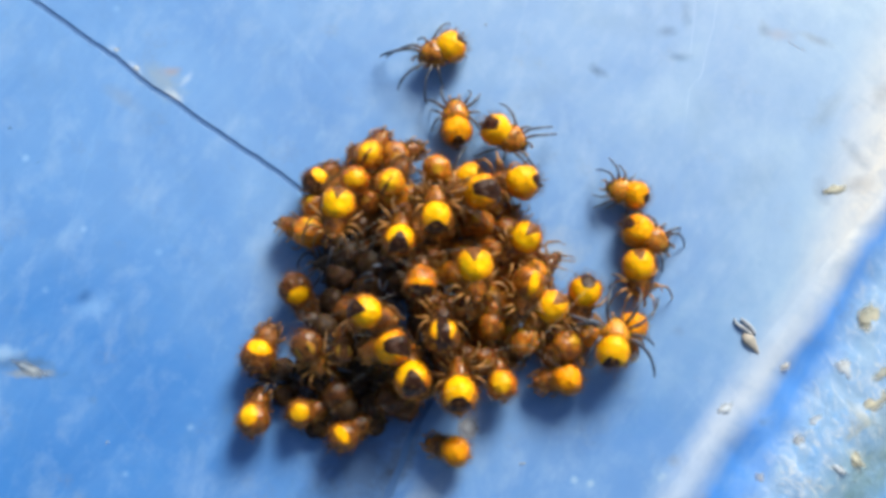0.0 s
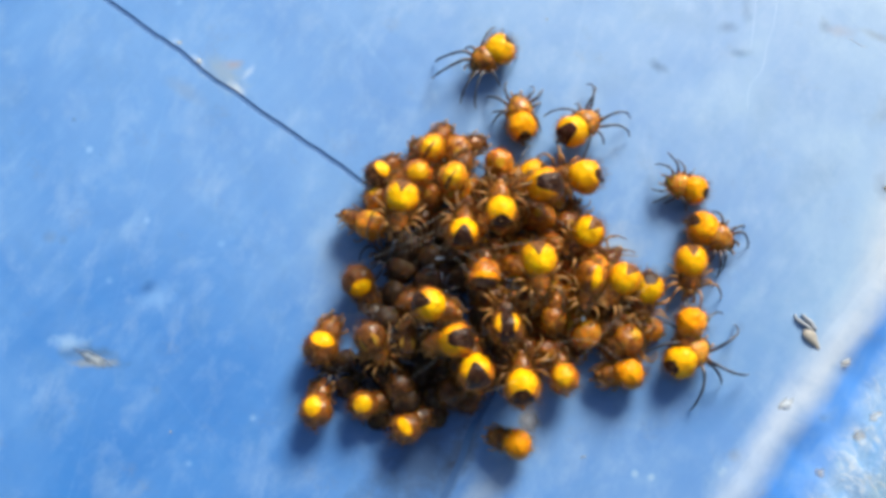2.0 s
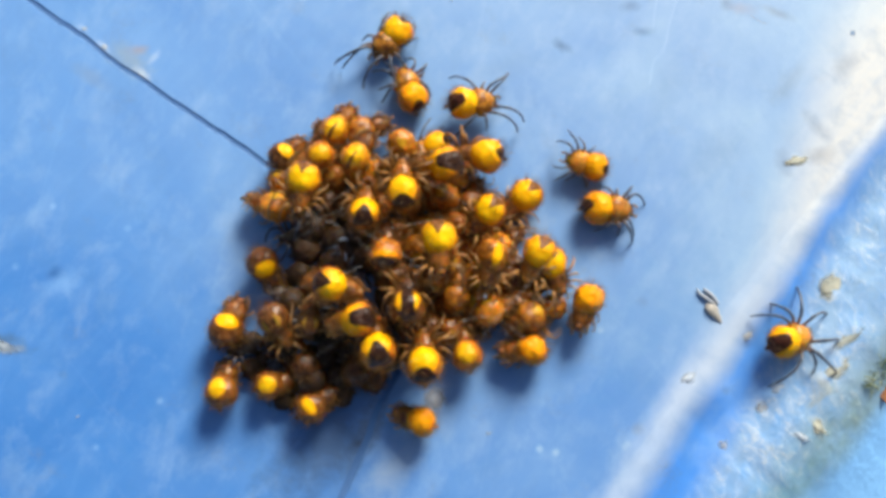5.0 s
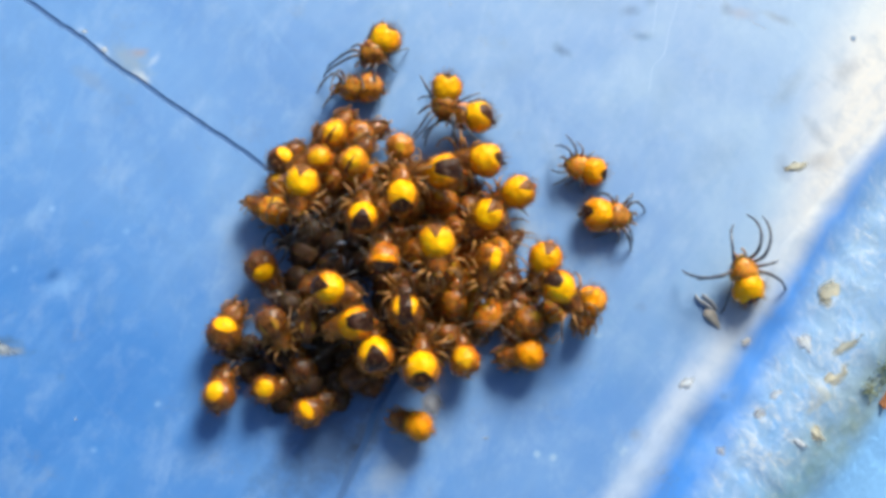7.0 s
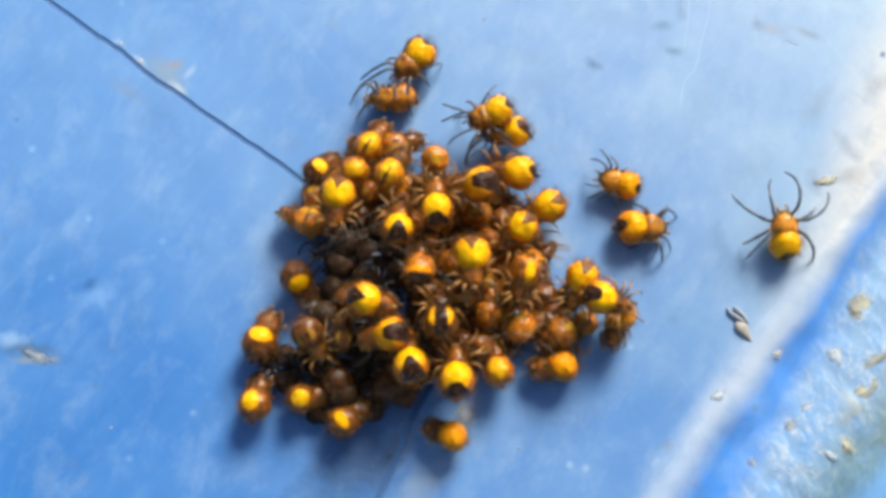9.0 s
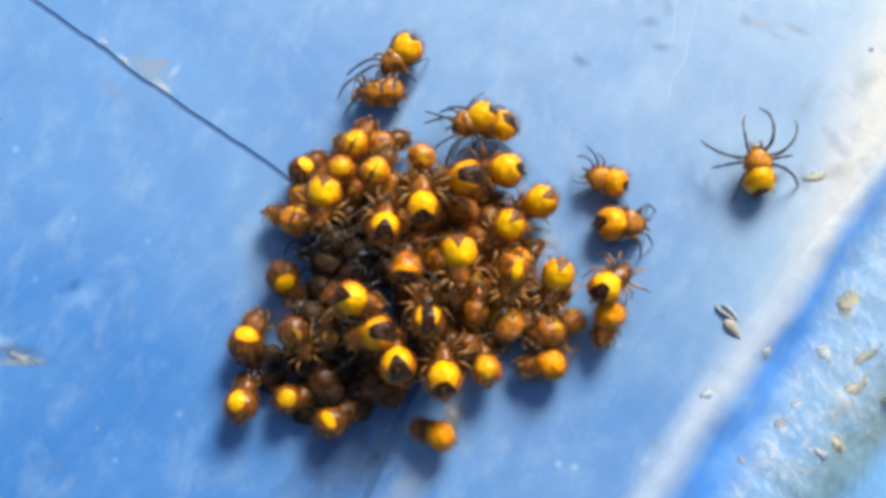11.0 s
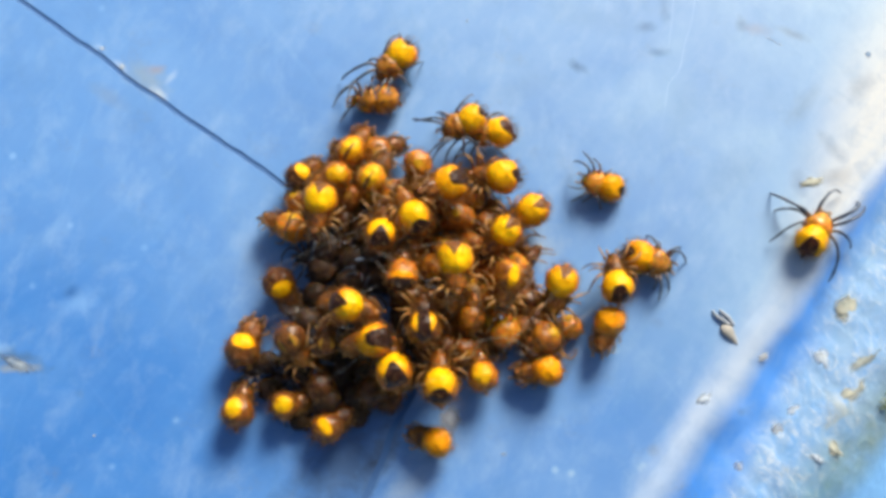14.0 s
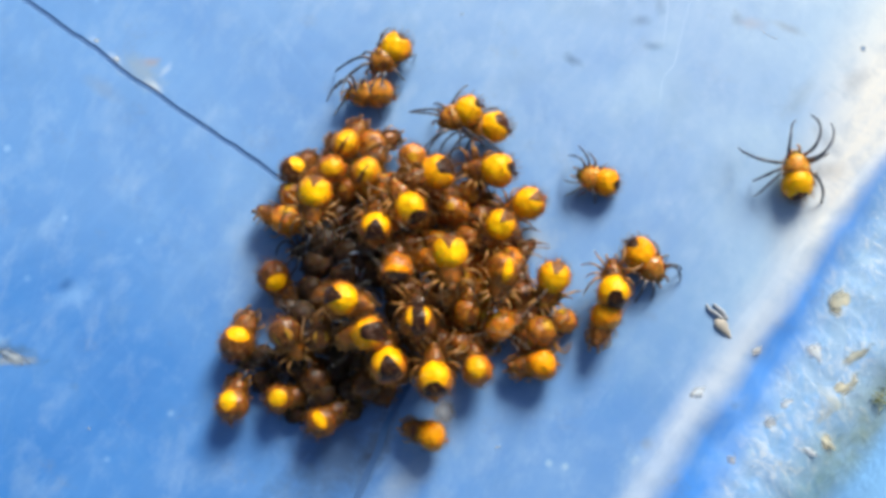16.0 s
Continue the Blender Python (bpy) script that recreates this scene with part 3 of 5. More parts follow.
def rim():
    """The rubbed edge, groove and crusted ledge: one moulding swept along EDGE."""
    steps = [-70 + 3 * i for i in range(17)] + [-19 + 0.22 * i for i in range(200)] + [26 + 4 * i for i in range(12)]
    bm, rows = bmesh.new(), []
    for s in steps:
        row = []
        for d, z in rim_row(s):
            w = OUT * d + EDGE * s
            row.append(bm.verts.new((w.x * MM, w.y * MM, z * MM)))
        rows.append(row)
    for a, b in zip(rows, rows[1:]):
        for k in range(len(RIM) - 1):
            bm.faces.new((a[k], a[k + 1], b[k + 1], b[k]))
    return tagged(new("rim", finish("rim", bm, PANEL_BLUE)), "rubbed whitish plastic edge with a blue groove and crusted ledge", kind="structure")


rim()
slab("lower_panel", [along(16.0, -70), along(16.0, 70), along(60, 70), along(60, -70)], -2.6, 1.0, LOWER_BLUE, "smooth pale blue plastic below the ledge")

# ---- the spiderlings ----
# Each has its own space: x to the head, z to the back, the origin in the middle of the abdomen.
HIPS = [(0.92, 0.24), (0.80, 0.32), (0.64, 0.34), (0.50, 0.30)]
POSTURES = {
    # a leg by its knees, from the hip, for the left side: front to hind
    "roaming": [[(0.28, 0.28, 0.42), (0.72, 0.50, 0.44), (1.10, 0.56, 0.05), (1.36, 0.40, -0.38)],
                [(0.12, 0.42, 0.42), (0.40, 0.92, 0.34), (0.70, 1.22, -0.05), (0.88, 1.28, -0.42)],
                [(-0.02, 0.34, 0.30), (-0.10, 0.72, 0.22), (-0.20, 1.00, -0.12), (-0.26, 1.12, -0.42)],
                [(-0.12, 0.34, 0.34), (-0.48, 0.74, 0.32), (-0.88, 1.02, -0.05), (-1.08, 1.14, -0.42)]],
    "reaching": [[(0.30, 0.10, 0.36), (0.78, 0.26, 0.36), (1.15, 0.46, 0.02), (1.26, 0.62, -0.46)],
                 [(0.20, 0.26, 0.34), (0.58, 0.52, 0.32), (0.90, 0.80, -0.04), (0.98, 0.96, -0.48)],
                 [(0.00, 0.22, 0.24), (0.06, 0.42, 0.16), (0.12, 0.56, -0.16), (0.14, 0.62, -0.48)],
                 [(-0.12, 0.26, 0.28), (-0.46, 0.56, 0.28), (-0.82, 0.78, -0.05), (-1.02, 0.84, -0.48)]],
    "huddled": [[(0.08, 0.12, 0.42), (0.30, 0.26, 0.50), (0.60, 0.28, 0.20), (0.76, 0.20, -0.12)],
                [(0.04, 0.22, 0.42), (0.18, 0.48, 0.42), (0.42, 0.58, 0.10), (0.58, 0.54, -0.22)],
                [(-0.02, 0.22, 0.32), (0.02, 0.44, 0.28), (0.16, 0.56, 0.00), (0.26, 0.56, -0.28)],
                [(-0.10, 0.24, 0.32), (-0.30, 0.44, 0.26), (-0.48, 0.54, -0.02), (-0.56, 0.50, -0.32)]],
    "crouched": [[(0.14, 0.18, 0.32), (0.42, 0.36, 0.32), (0.76, 0.42, -0.08), (0.95, 0.36, -0.50)],
                 [(0.08, 0.26, 0.32), (0.26, 0.56, 0.30), (0.46, 0.82, -0.12), (0.56, 0.95, -0.50)],
                 [(-0.02, 0.24, 0.28), (0.02, 0.46, 0.22), (0.06, 0.62, -0.15), (0.10, 0.72, -0.50)],
                 [(-0.10, 0.26, 0.30), (-0.32, 0.50, 0.26), (-0.50, 0.66, -0.12), (-0.60, 0.76, -0.50)]],
    "curled": [[(0.10, 0.04, 0.10), (0.22, 0.05, 0.02), (0.26, -0.05, -0.16), (0.18, -0.12, -0.28)],
               [(0.10, 0.06, 0.12), (0.24, 0.08, 0.04), (0.30, 0.00, -0.14), (0.24, -0.08, -0.28)],
               [(0.06, 0.08, 0.12), (0.18, 0.12, 0.02), (0.30, 0.08, -0.16), (0.34, 0.00, -0.30)],
               [(-0.06, 0.10, 0.10), (-0.14, 0.16, 0.00), (-0.10, 0.20, -0.20), (0.00, 0.16, -0.36)]],
}
MESHES = {}
LIMBER = random.Random(21)


def shared(key, make):
    if key not in MESHES:
        MESHES[key] = make()
    return MESHES[key]


def abdomen_mesh(kind):
    bm = ball((0.60, 0.56, 0.53), rings=20, sides=28, taper=0.12, rough=0.11, seed=len(MESHES) % 13)
    tube([(-0.60, 0, -0.16), (-0.70, 0, -0.20)], [0.09, 0.05], 8, bm)            # spinnerets
    return finish("abdomen", bm, SKINS[kind])


def head_mesh(skin):
    wide = 1.24 if skin is HEAD_PALE else 0.94                                    # the wanderers are fuller in front
    bm = ball((0.40 + 0.10 * wide, 0.40 * wide, 0.34 * wide), (0.62, 0, -0.14 if wide < 1 else -0.08), 18, 24, taper=0.24, rough=0.16, seed=len(MESHES) % 11)
    ball((0.16, 0.17, 0.15), (1.02, 0, -0.08), 8, 12, bm=bm)                      # raised brow
    tube([(0.50, 0, -0.08), (0.62, 0, -0.10)], [0.10, 0.14], 10, bm)              # waist
    for y in (-0.07, 0.07):
        ball((0.10, 0.075, 0.15), (1.10, y, -0.18), 6, 8, bm=bm)                    # jaws
    return finish("cephalothorax", bm, skin)


def eyes_mesh():
    bm = bmesh.new()
    for y, z, r in ((0.05, 0.10, 0.035), (0.06, 0.03, 0.04), (0.15, 0.04, 0.03), (0.18, 0.08, 0.03)):
        for side in (-1, 1):
            ball((r, r, r), (1.17 - 0.5 * y, side * y, z - 0.06), 6, 8, bm=bm)
    return finish("eyes", bm, EYE_BLACK)


def bristle_mesh():
    """Short soft hairs over the back and the head."""
    rng = random.Random(11)
    bm = bmesh.new()
    for i in range(640):
        v = Vector((rng.gauss(0, 1), rng.gauss(0, 1), abs(rng.gauss(0, 1)) - 0.3)).normalized()
        if i % 2:
            base = Vector((v.x * 0.62, v.y * 0.54, v.z * 0.50))
        else:
            base = Vector((0.64 + v.x * 0.45, v.y * 0.37, v.z * 0.32 - 0.13))
        tip = base + v * rng.uniform(0.12, 0.30) + Vector((-0.06, 0, 0.02))
        side = v.orthogonal().normalized() * 0.007
        bm.faces.new([bm.verts.new(q * MM) for q in (base + side, base - side, tip)])
        other = v.cross(side).normalized() * 0.007
        bm.faces.new([bm.verts.new(q * MM) for q in (base + other, base - other, tip)])
    return finish("bristles", bm, BRISTLE)


def palp_mesh(side):
    bm = tube(bow([(0, 0, 0), (0.14, side * 0.05, 0.06), (0.24, side * 0.05, -0.06), (0.26, side * 0.02, -0.16)], 3), [0.045] * 7 + [0.05, 0.05, 0.03], 6)
    return finish("pedipalp", bm, LEG_SKIN)


def leg_mesh(posture, k, side, skin):
    run = bow([(0, 0, 0)] + POSTURES[posture][k], 4)
    draw_in = 0.80 if posture == "crouched" else 1.0
    run = [(p[0] * draw_in, p[1] * side * draw_in, p[2]) for p in run]
    n = len(run)
    radii = []
    for i in range(n):
        t = i / (n - 1)
        radii.append(((0.066 - 0.036 * t) if posture == "roaming" else (0.064 - 0.036 * t) if skin is LEG_DARK else (0.052 - 0.032 * t)) * (1.0 + 0.12 * math.cos(t * 4 * 2 * math.pi)) if i < n - 1 else 0.012)
    return finish("leg", tube(run, radii, 7), skin)


def spiderling(at, heading=0.0, nose=0.0, lean=0.0, size=1.0, mark="wedge", posture="huddled", dark=False, group="huddle of spiderlings", label=""):
    """at: the middle of its abdomen, mm; heading: degrees from +x; nose: how far the head dips; lean: roll about its length."""
    dark = dark or posture in ("roaming", "reaching")
    thing = new("spiderling")
    thing.matrix_basis = spider_pose(at, heading, nose, lean) @ Matrix.Scale(size, 4)
    tagged(thing, label or LABELS[mark], "spider", group)
    part("abdomen", shared(("abdomen", mark), lambda: abdomen_mesh(mark)), None, thing)
    head = part("cephalothorax", shared(("head", dark, mark if mark in ("deep", "dull", "lobes", "saddle") else ""), lambda: head_mesh(HEAD_DEEP if mark == "deep" else HEAD_DULL if mark in ("dull", "lobes", "saddle", "dusky") else HEAD_PALE if dark else HEAD_SKIN)), None, thing)
    tagged(part("eyespot", shared("eyes", eyes_mesh), None, head), kind="stuff")
    if mark != "deep":
        tagged(part("bristle_coat", shared("bristles", bristle_mesh), None, thing), kind="stuff")
    dark = dark or mark == "deep"
    skin = LEG_DARK if dark else LEG_SKIN
    legs = []
    for side in (1, -1):
        palp = part("pedipalp", shared(("palp", side), lambda: palp_mesh(side)), None, head)
        palp.location = (1.06 * MM, side * 0.13 * MM, -0.14 * MM)
        for k in range(4):
            leg = part("leg", shared((posture, k, side, dark), lambda: leg_mesh(posture, k, side, skin)), None, thing)
            leg.location = Vector((HIPS[k][0], side * HIPS[k][1], -0.16)) * MM
            leg.rotation_euler = (LIMBER.gauss(0, 0.10), LIMBER.gauss(0, 0.10), LIMBER.gauss(0, 0.20))
            leg.scale = (LIMBER.uniform(0.85, 1.12),) * 3
            legs.append((leg, k, side))
    return thing, legs


def spider_pose(at, heading, nose=0.0, lean=0.0):
    return Matrix.Translation(Vector(at) * MM) @ pose(0, 0, 0, 0, 0, heading) @ pose(0, 0, 0, 0, nose, 0) @ pose(0, 0, 0, lean, 0, 0)


LABELS = {"notch": "yellow spiderling with a dark-brown wedge notched into its back",
          "cap": "bright yellow spiderling with a dark cap at its tail",
          "heart": "brown spiderling with a bright yellow heart-shaped back",
          "lobes": "dark spiderling with two yellow side lobes on its back",
          "faint": "dusky spiderling with two faint ochre lobes on its back",
          "nick": "yellow spiderling with a small dark wedge at its tail",
          "band": "brown spiderling with a yellow band across its back",
          "dusky": "dusky brown spiderling low in the huddle",
          "block": "yellow spiderling with a squared dark patch at its tail",
          "split": "amber spiderling whose yellow back is split by a thin line",
          "plain": "brown spiderling with a plain mustard-yellow abdomen",
          "saddle": "dusky brown spiderling with a yellow saddle on its back",
          "spot": "brown spiderling with a small bright yellow back spot",
          "stripe": "brown spiderling with one orange-yellow stripe across its back",
          "bar": "brown spiderling with a narrow yellow bar on its back",
          "dot": "bright yellow spiderling with a small dark tail mark",
          "ring": "orange-yellow spiderling with a squared dark wedge on its back",
          "roving": "yellow spiderling with a dark wedge on its abdomen",
          "orange": "orange spiderling with a small dark tail mark",
          "clamber": "yellow spiderling with a russet notch at its tail",
          "glow": "amber spiderling with a plain orange abdomen",
          "tawny": "tawny amber spiderling among its huddled brood",
          "deep": "near-black spiderling added for shade at the bottom of the huddle",
          "dull": "amber-brown spiderling deep in the huddle, dulled for gap shade"}

# Those that stay: abdomen's place, heading, nose, lean, size, mark, posture
spiderling((-1.37, 3.63, 0.85), 15, 0, 30, 0.92, "tawny", "curled")
spiderling((-2.27, 3.65, 1.00), 57, 0, 0, 0.92, "split", "curled")
spiderling((-4.12, 2.74, 0.90), 40, 5, 0, 0.85, "saddle", "curled")
spiderling((-2.77, 2.57, 1.50), 200, -5, 0, 0.88, "plain", "curled")
spiderling((-1.50, 2.39, 1.89), 57, -5, 0, 0.90, "split", "curled")
spiderling((0.06, 2.94, 1.49), 268, 5, 0, 0.85, "tawny", "crouched")
spiderling((-3.26, 1.48, 2.29), 262, -8, 0, 1.06, "heart", "huddled")
spiderling((-1.18, 0.27, 2.43), 86, 14, 0, 0.95, "notch", "huddled")
spiderling((-4.42, 0.90, 0.90), 150, 10, 40, 0.95, "tawny", "curled")
spiderling((3.02, 2.62, 1.10), 175, 0, 5, 1.08, "dot", "crouched")
spiderling((3.07, 0.48, 1.62), 225, 5, 0, 0.98, "heart", "crouched")
spiderling((-0.47, -1.10, 2.16), 90, 5, 0, 0.98, "stripe", "curled")
spiderling((1.32, -0.68, 2.56), 272, -8, 0, 1.08, "heart", "huddled")
spiderling((3.12, -1.10, 1.76), 258, 0, -20, 0.98, "bar", "crouched")
spiderling((-4.76, -1.12, 0.80), 300, 10, 0, 0.98, "saddle", "curled")
spiderling((-2.29, -2.15, 2.43), 345, 10, 0, 1.00, "nick", "curled")
spiderling((-4.25, -3.18, 1.62), 300, 15, 20, 0.95, "faint", "huddled")
spiderling((-3.04, -3.33, 1.62), 90, 0, 0, 0.70, "faint", "curled")
spiderling((-1.41, -3.30, 2.16), 185, 8, 0, 1.02, "ring", "curled")
spiderling((0.26, -2.88, 2.29), 92, 12, 0, 1.04, "lobes", "huddled")
spiderling((1.88, -2.36, 1.00), 80, 0, 160, 0.90, "tawny", "curled")
spiderling((-6.00, -3.36, 0.75), 68, 5, 0, 1.05, "saddle", "curled")
spiderling((-6.11, -5.46, 0.70), 82, 12, -10, 0.98, "spot", "curled")
spiderling((-4.49, -5.29, 0.75), 12, 0, 0, 0.88, "spot", "curled")
spiderling((-3.31, -4.64, 0.80), 95, 0, 60, 1.00, "dusky", "curled")
spiderling((-3.05, -6.04, 0.70), 35, 0, 0, 0.98, "band", "curled")
spiderling((-0.74, -4.31, 2.03), 102, 14, 0, 1.08, "notch", "curled")
spiderling((0.79, -4.77, 1.76), 92, 4, 0, 1.10, "cap", "huddled")
spiderling((2.23, -4.37, 0.90), 102, 0, 0, 0.92, "plain", "curled")
spiderling((0.64, -6.58, 0.75), 160, 0, 0, 0.88, "glow", "curled")
spiderling((4.42, -4.20, 0.75), 182, 0, 0, 0.95, "glow", "curled")
spiderling((1.42, 1.31, 0.90), 100, 0, 0, 0.80, "tawny", "curled")
spiderling((-1.53, -4.82, 0.80), 70, 0, 40, 0.95, "dusky", "curled")
# deep ones, here and below, are added fillers that blacken the shaded gaps
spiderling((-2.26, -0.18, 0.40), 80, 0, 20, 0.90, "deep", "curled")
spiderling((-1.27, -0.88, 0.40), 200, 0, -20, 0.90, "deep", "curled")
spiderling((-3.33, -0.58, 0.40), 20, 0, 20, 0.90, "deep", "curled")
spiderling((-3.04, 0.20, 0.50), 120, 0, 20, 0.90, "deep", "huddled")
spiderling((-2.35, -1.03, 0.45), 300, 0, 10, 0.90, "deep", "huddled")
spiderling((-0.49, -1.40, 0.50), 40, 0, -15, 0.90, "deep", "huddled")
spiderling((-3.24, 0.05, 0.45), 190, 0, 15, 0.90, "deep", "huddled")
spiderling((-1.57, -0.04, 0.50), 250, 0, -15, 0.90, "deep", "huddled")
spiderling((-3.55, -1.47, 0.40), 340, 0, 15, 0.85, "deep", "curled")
spiderling((1.53, -1.28, 1.49), 250, 0, -40, 0.95, "tawny", "curled")
spiderling((-1.37, 2.15, 0.80), 300, 0, 35, 0.95, "tawny", "curled")
spiderling((3.07, -2.83, 0.90), 30, 0, -40, 0.95, "tawny", "curled")
spiderling((2.51, -1.65, 0.80), 200, 0, -40, 0.95, "tawny", "curled")
spiderling((4.41, -3.03, 0.90), 120, 0, 35, 0.95, "tawny", "curled")
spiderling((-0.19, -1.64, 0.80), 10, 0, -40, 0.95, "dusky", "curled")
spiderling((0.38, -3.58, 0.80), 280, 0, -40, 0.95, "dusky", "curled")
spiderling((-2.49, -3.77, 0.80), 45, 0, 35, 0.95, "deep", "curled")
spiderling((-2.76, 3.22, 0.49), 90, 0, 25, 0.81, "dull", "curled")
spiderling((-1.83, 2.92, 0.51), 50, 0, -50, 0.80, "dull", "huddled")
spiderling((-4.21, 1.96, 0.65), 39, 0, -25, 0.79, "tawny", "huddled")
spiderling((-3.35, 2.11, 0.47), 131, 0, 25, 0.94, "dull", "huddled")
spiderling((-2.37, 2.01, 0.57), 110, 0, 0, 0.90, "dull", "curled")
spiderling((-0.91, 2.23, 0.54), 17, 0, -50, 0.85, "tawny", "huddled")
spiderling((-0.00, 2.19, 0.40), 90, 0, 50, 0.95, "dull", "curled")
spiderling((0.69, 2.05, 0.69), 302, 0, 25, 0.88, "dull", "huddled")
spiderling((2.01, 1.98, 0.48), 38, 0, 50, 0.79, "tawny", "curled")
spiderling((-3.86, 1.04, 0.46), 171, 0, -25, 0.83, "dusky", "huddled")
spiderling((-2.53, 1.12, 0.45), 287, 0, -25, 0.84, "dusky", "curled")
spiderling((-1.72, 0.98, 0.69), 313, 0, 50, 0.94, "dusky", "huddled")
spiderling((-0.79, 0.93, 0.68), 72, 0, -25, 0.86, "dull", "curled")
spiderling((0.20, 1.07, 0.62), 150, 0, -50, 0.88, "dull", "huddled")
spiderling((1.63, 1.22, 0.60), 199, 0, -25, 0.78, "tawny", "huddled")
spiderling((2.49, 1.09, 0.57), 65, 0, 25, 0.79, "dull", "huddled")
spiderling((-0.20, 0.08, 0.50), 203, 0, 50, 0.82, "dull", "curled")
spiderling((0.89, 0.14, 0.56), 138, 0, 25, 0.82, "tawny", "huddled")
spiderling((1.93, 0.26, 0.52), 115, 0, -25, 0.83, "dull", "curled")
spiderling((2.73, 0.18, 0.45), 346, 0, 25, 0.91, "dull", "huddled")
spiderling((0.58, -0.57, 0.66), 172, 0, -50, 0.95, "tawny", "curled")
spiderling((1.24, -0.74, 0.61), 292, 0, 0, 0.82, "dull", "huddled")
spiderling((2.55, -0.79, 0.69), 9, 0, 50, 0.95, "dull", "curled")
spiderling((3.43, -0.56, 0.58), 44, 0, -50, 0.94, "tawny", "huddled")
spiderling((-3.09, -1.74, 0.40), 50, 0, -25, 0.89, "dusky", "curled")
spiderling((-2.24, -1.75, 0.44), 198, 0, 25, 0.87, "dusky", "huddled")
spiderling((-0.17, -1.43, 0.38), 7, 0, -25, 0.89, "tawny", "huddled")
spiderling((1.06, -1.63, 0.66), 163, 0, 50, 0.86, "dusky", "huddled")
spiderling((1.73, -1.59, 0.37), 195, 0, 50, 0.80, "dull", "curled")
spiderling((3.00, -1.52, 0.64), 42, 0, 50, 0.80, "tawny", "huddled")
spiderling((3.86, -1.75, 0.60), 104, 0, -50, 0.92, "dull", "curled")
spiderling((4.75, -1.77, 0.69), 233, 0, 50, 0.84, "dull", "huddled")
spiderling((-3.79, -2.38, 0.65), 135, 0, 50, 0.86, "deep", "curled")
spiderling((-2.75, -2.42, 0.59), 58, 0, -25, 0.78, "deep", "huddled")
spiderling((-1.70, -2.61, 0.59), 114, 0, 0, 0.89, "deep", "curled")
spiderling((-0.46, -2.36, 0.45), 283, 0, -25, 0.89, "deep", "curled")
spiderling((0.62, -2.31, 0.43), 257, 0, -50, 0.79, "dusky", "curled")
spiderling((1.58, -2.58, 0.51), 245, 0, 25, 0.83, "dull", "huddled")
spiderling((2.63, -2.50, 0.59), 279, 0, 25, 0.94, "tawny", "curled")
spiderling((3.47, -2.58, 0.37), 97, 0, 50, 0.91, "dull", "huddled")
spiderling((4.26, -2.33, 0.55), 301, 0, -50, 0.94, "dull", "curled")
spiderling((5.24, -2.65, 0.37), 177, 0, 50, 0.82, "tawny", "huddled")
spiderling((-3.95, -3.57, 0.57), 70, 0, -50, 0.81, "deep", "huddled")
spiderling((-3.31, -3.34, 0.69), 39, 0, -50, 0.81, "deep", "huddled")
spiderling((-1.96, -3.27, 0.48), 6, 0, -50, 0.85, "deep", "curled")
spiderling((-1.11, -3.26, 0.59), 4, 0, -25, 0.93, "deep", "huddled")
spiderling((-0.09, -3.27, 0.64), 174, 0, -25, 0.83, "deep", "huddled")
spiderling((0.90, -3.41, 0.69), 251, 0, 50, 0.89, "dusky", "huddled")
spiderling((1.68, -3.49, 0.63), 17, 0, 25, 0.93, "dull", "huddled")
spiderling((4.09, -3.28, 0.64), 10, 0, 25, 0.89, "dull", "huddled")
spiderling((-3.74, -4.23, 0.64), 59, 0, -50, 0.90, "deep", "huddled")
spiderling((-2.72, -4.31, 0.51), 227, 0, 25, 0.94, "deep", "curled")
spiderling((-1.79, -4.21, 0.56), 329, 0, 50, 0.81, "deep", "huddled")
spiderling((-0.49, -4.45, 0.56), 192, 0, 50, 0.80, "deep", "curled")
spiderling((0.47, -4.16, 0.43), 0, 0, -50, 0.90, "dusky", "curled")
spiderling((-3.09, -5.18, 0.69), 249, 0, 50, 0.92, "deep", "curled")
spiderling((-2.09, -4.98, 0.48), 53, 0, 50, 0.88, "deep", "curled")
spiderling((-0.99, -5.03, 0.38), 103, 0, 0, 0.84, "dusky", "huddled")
# small deep fillers added to darken the lower-left gaps
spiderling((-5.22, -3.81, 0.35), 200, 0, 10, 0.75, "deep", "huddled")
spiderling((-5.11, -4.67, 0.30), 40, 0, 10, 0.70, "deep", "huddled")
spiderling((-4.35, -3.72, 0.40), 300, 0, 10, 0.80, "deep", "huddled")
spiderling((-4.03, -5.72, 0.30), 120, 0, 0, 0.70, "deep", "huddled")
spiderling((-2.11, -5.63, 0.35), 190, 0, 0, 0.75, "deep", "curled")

# Those that wander.
MOVERS = {}
MOVERS["rover"] = spiderling((5.97, -3.31, 1.30), mark="roving", posture="roaming", size=1.00, dark=True, group="wandering spiderlings", label="lone yellow spiderling with a dark wedge walking about the blue plastic")
MOVERS["climber"] = spiderling((7.04, -0.29, 0.66), mark="clamber", posture="crouched", size=1.02, dark=False, group="wandering spiderlings", label="orange-yellow spiderling clambering along the huddle")
MOVERS["straggler"] = spiderling((7.10, 0.97, 0.56), mark="orange", posture="crouched", size=1.02, dark=True, group="wandering spiderlings", label="orange-yellow spiderling shuffling beside the huddle")
MOVERS["sitter"] = spiderling((7.00, 2.31, 0.50), mark="orange", posture="crouched", size=0.88, dark=True, group="wandering spiderlings", label="amber spiderling sitting alone on the blue plastic")
MOVERS["gatherer"] = spiderling((2.20, 4.54, 0.90), mark="roving", posture="reaching", size=1.00, dark=True, group="wandering spiderlings", label="yellow spiderling with dark legs at the edge of the huddle")
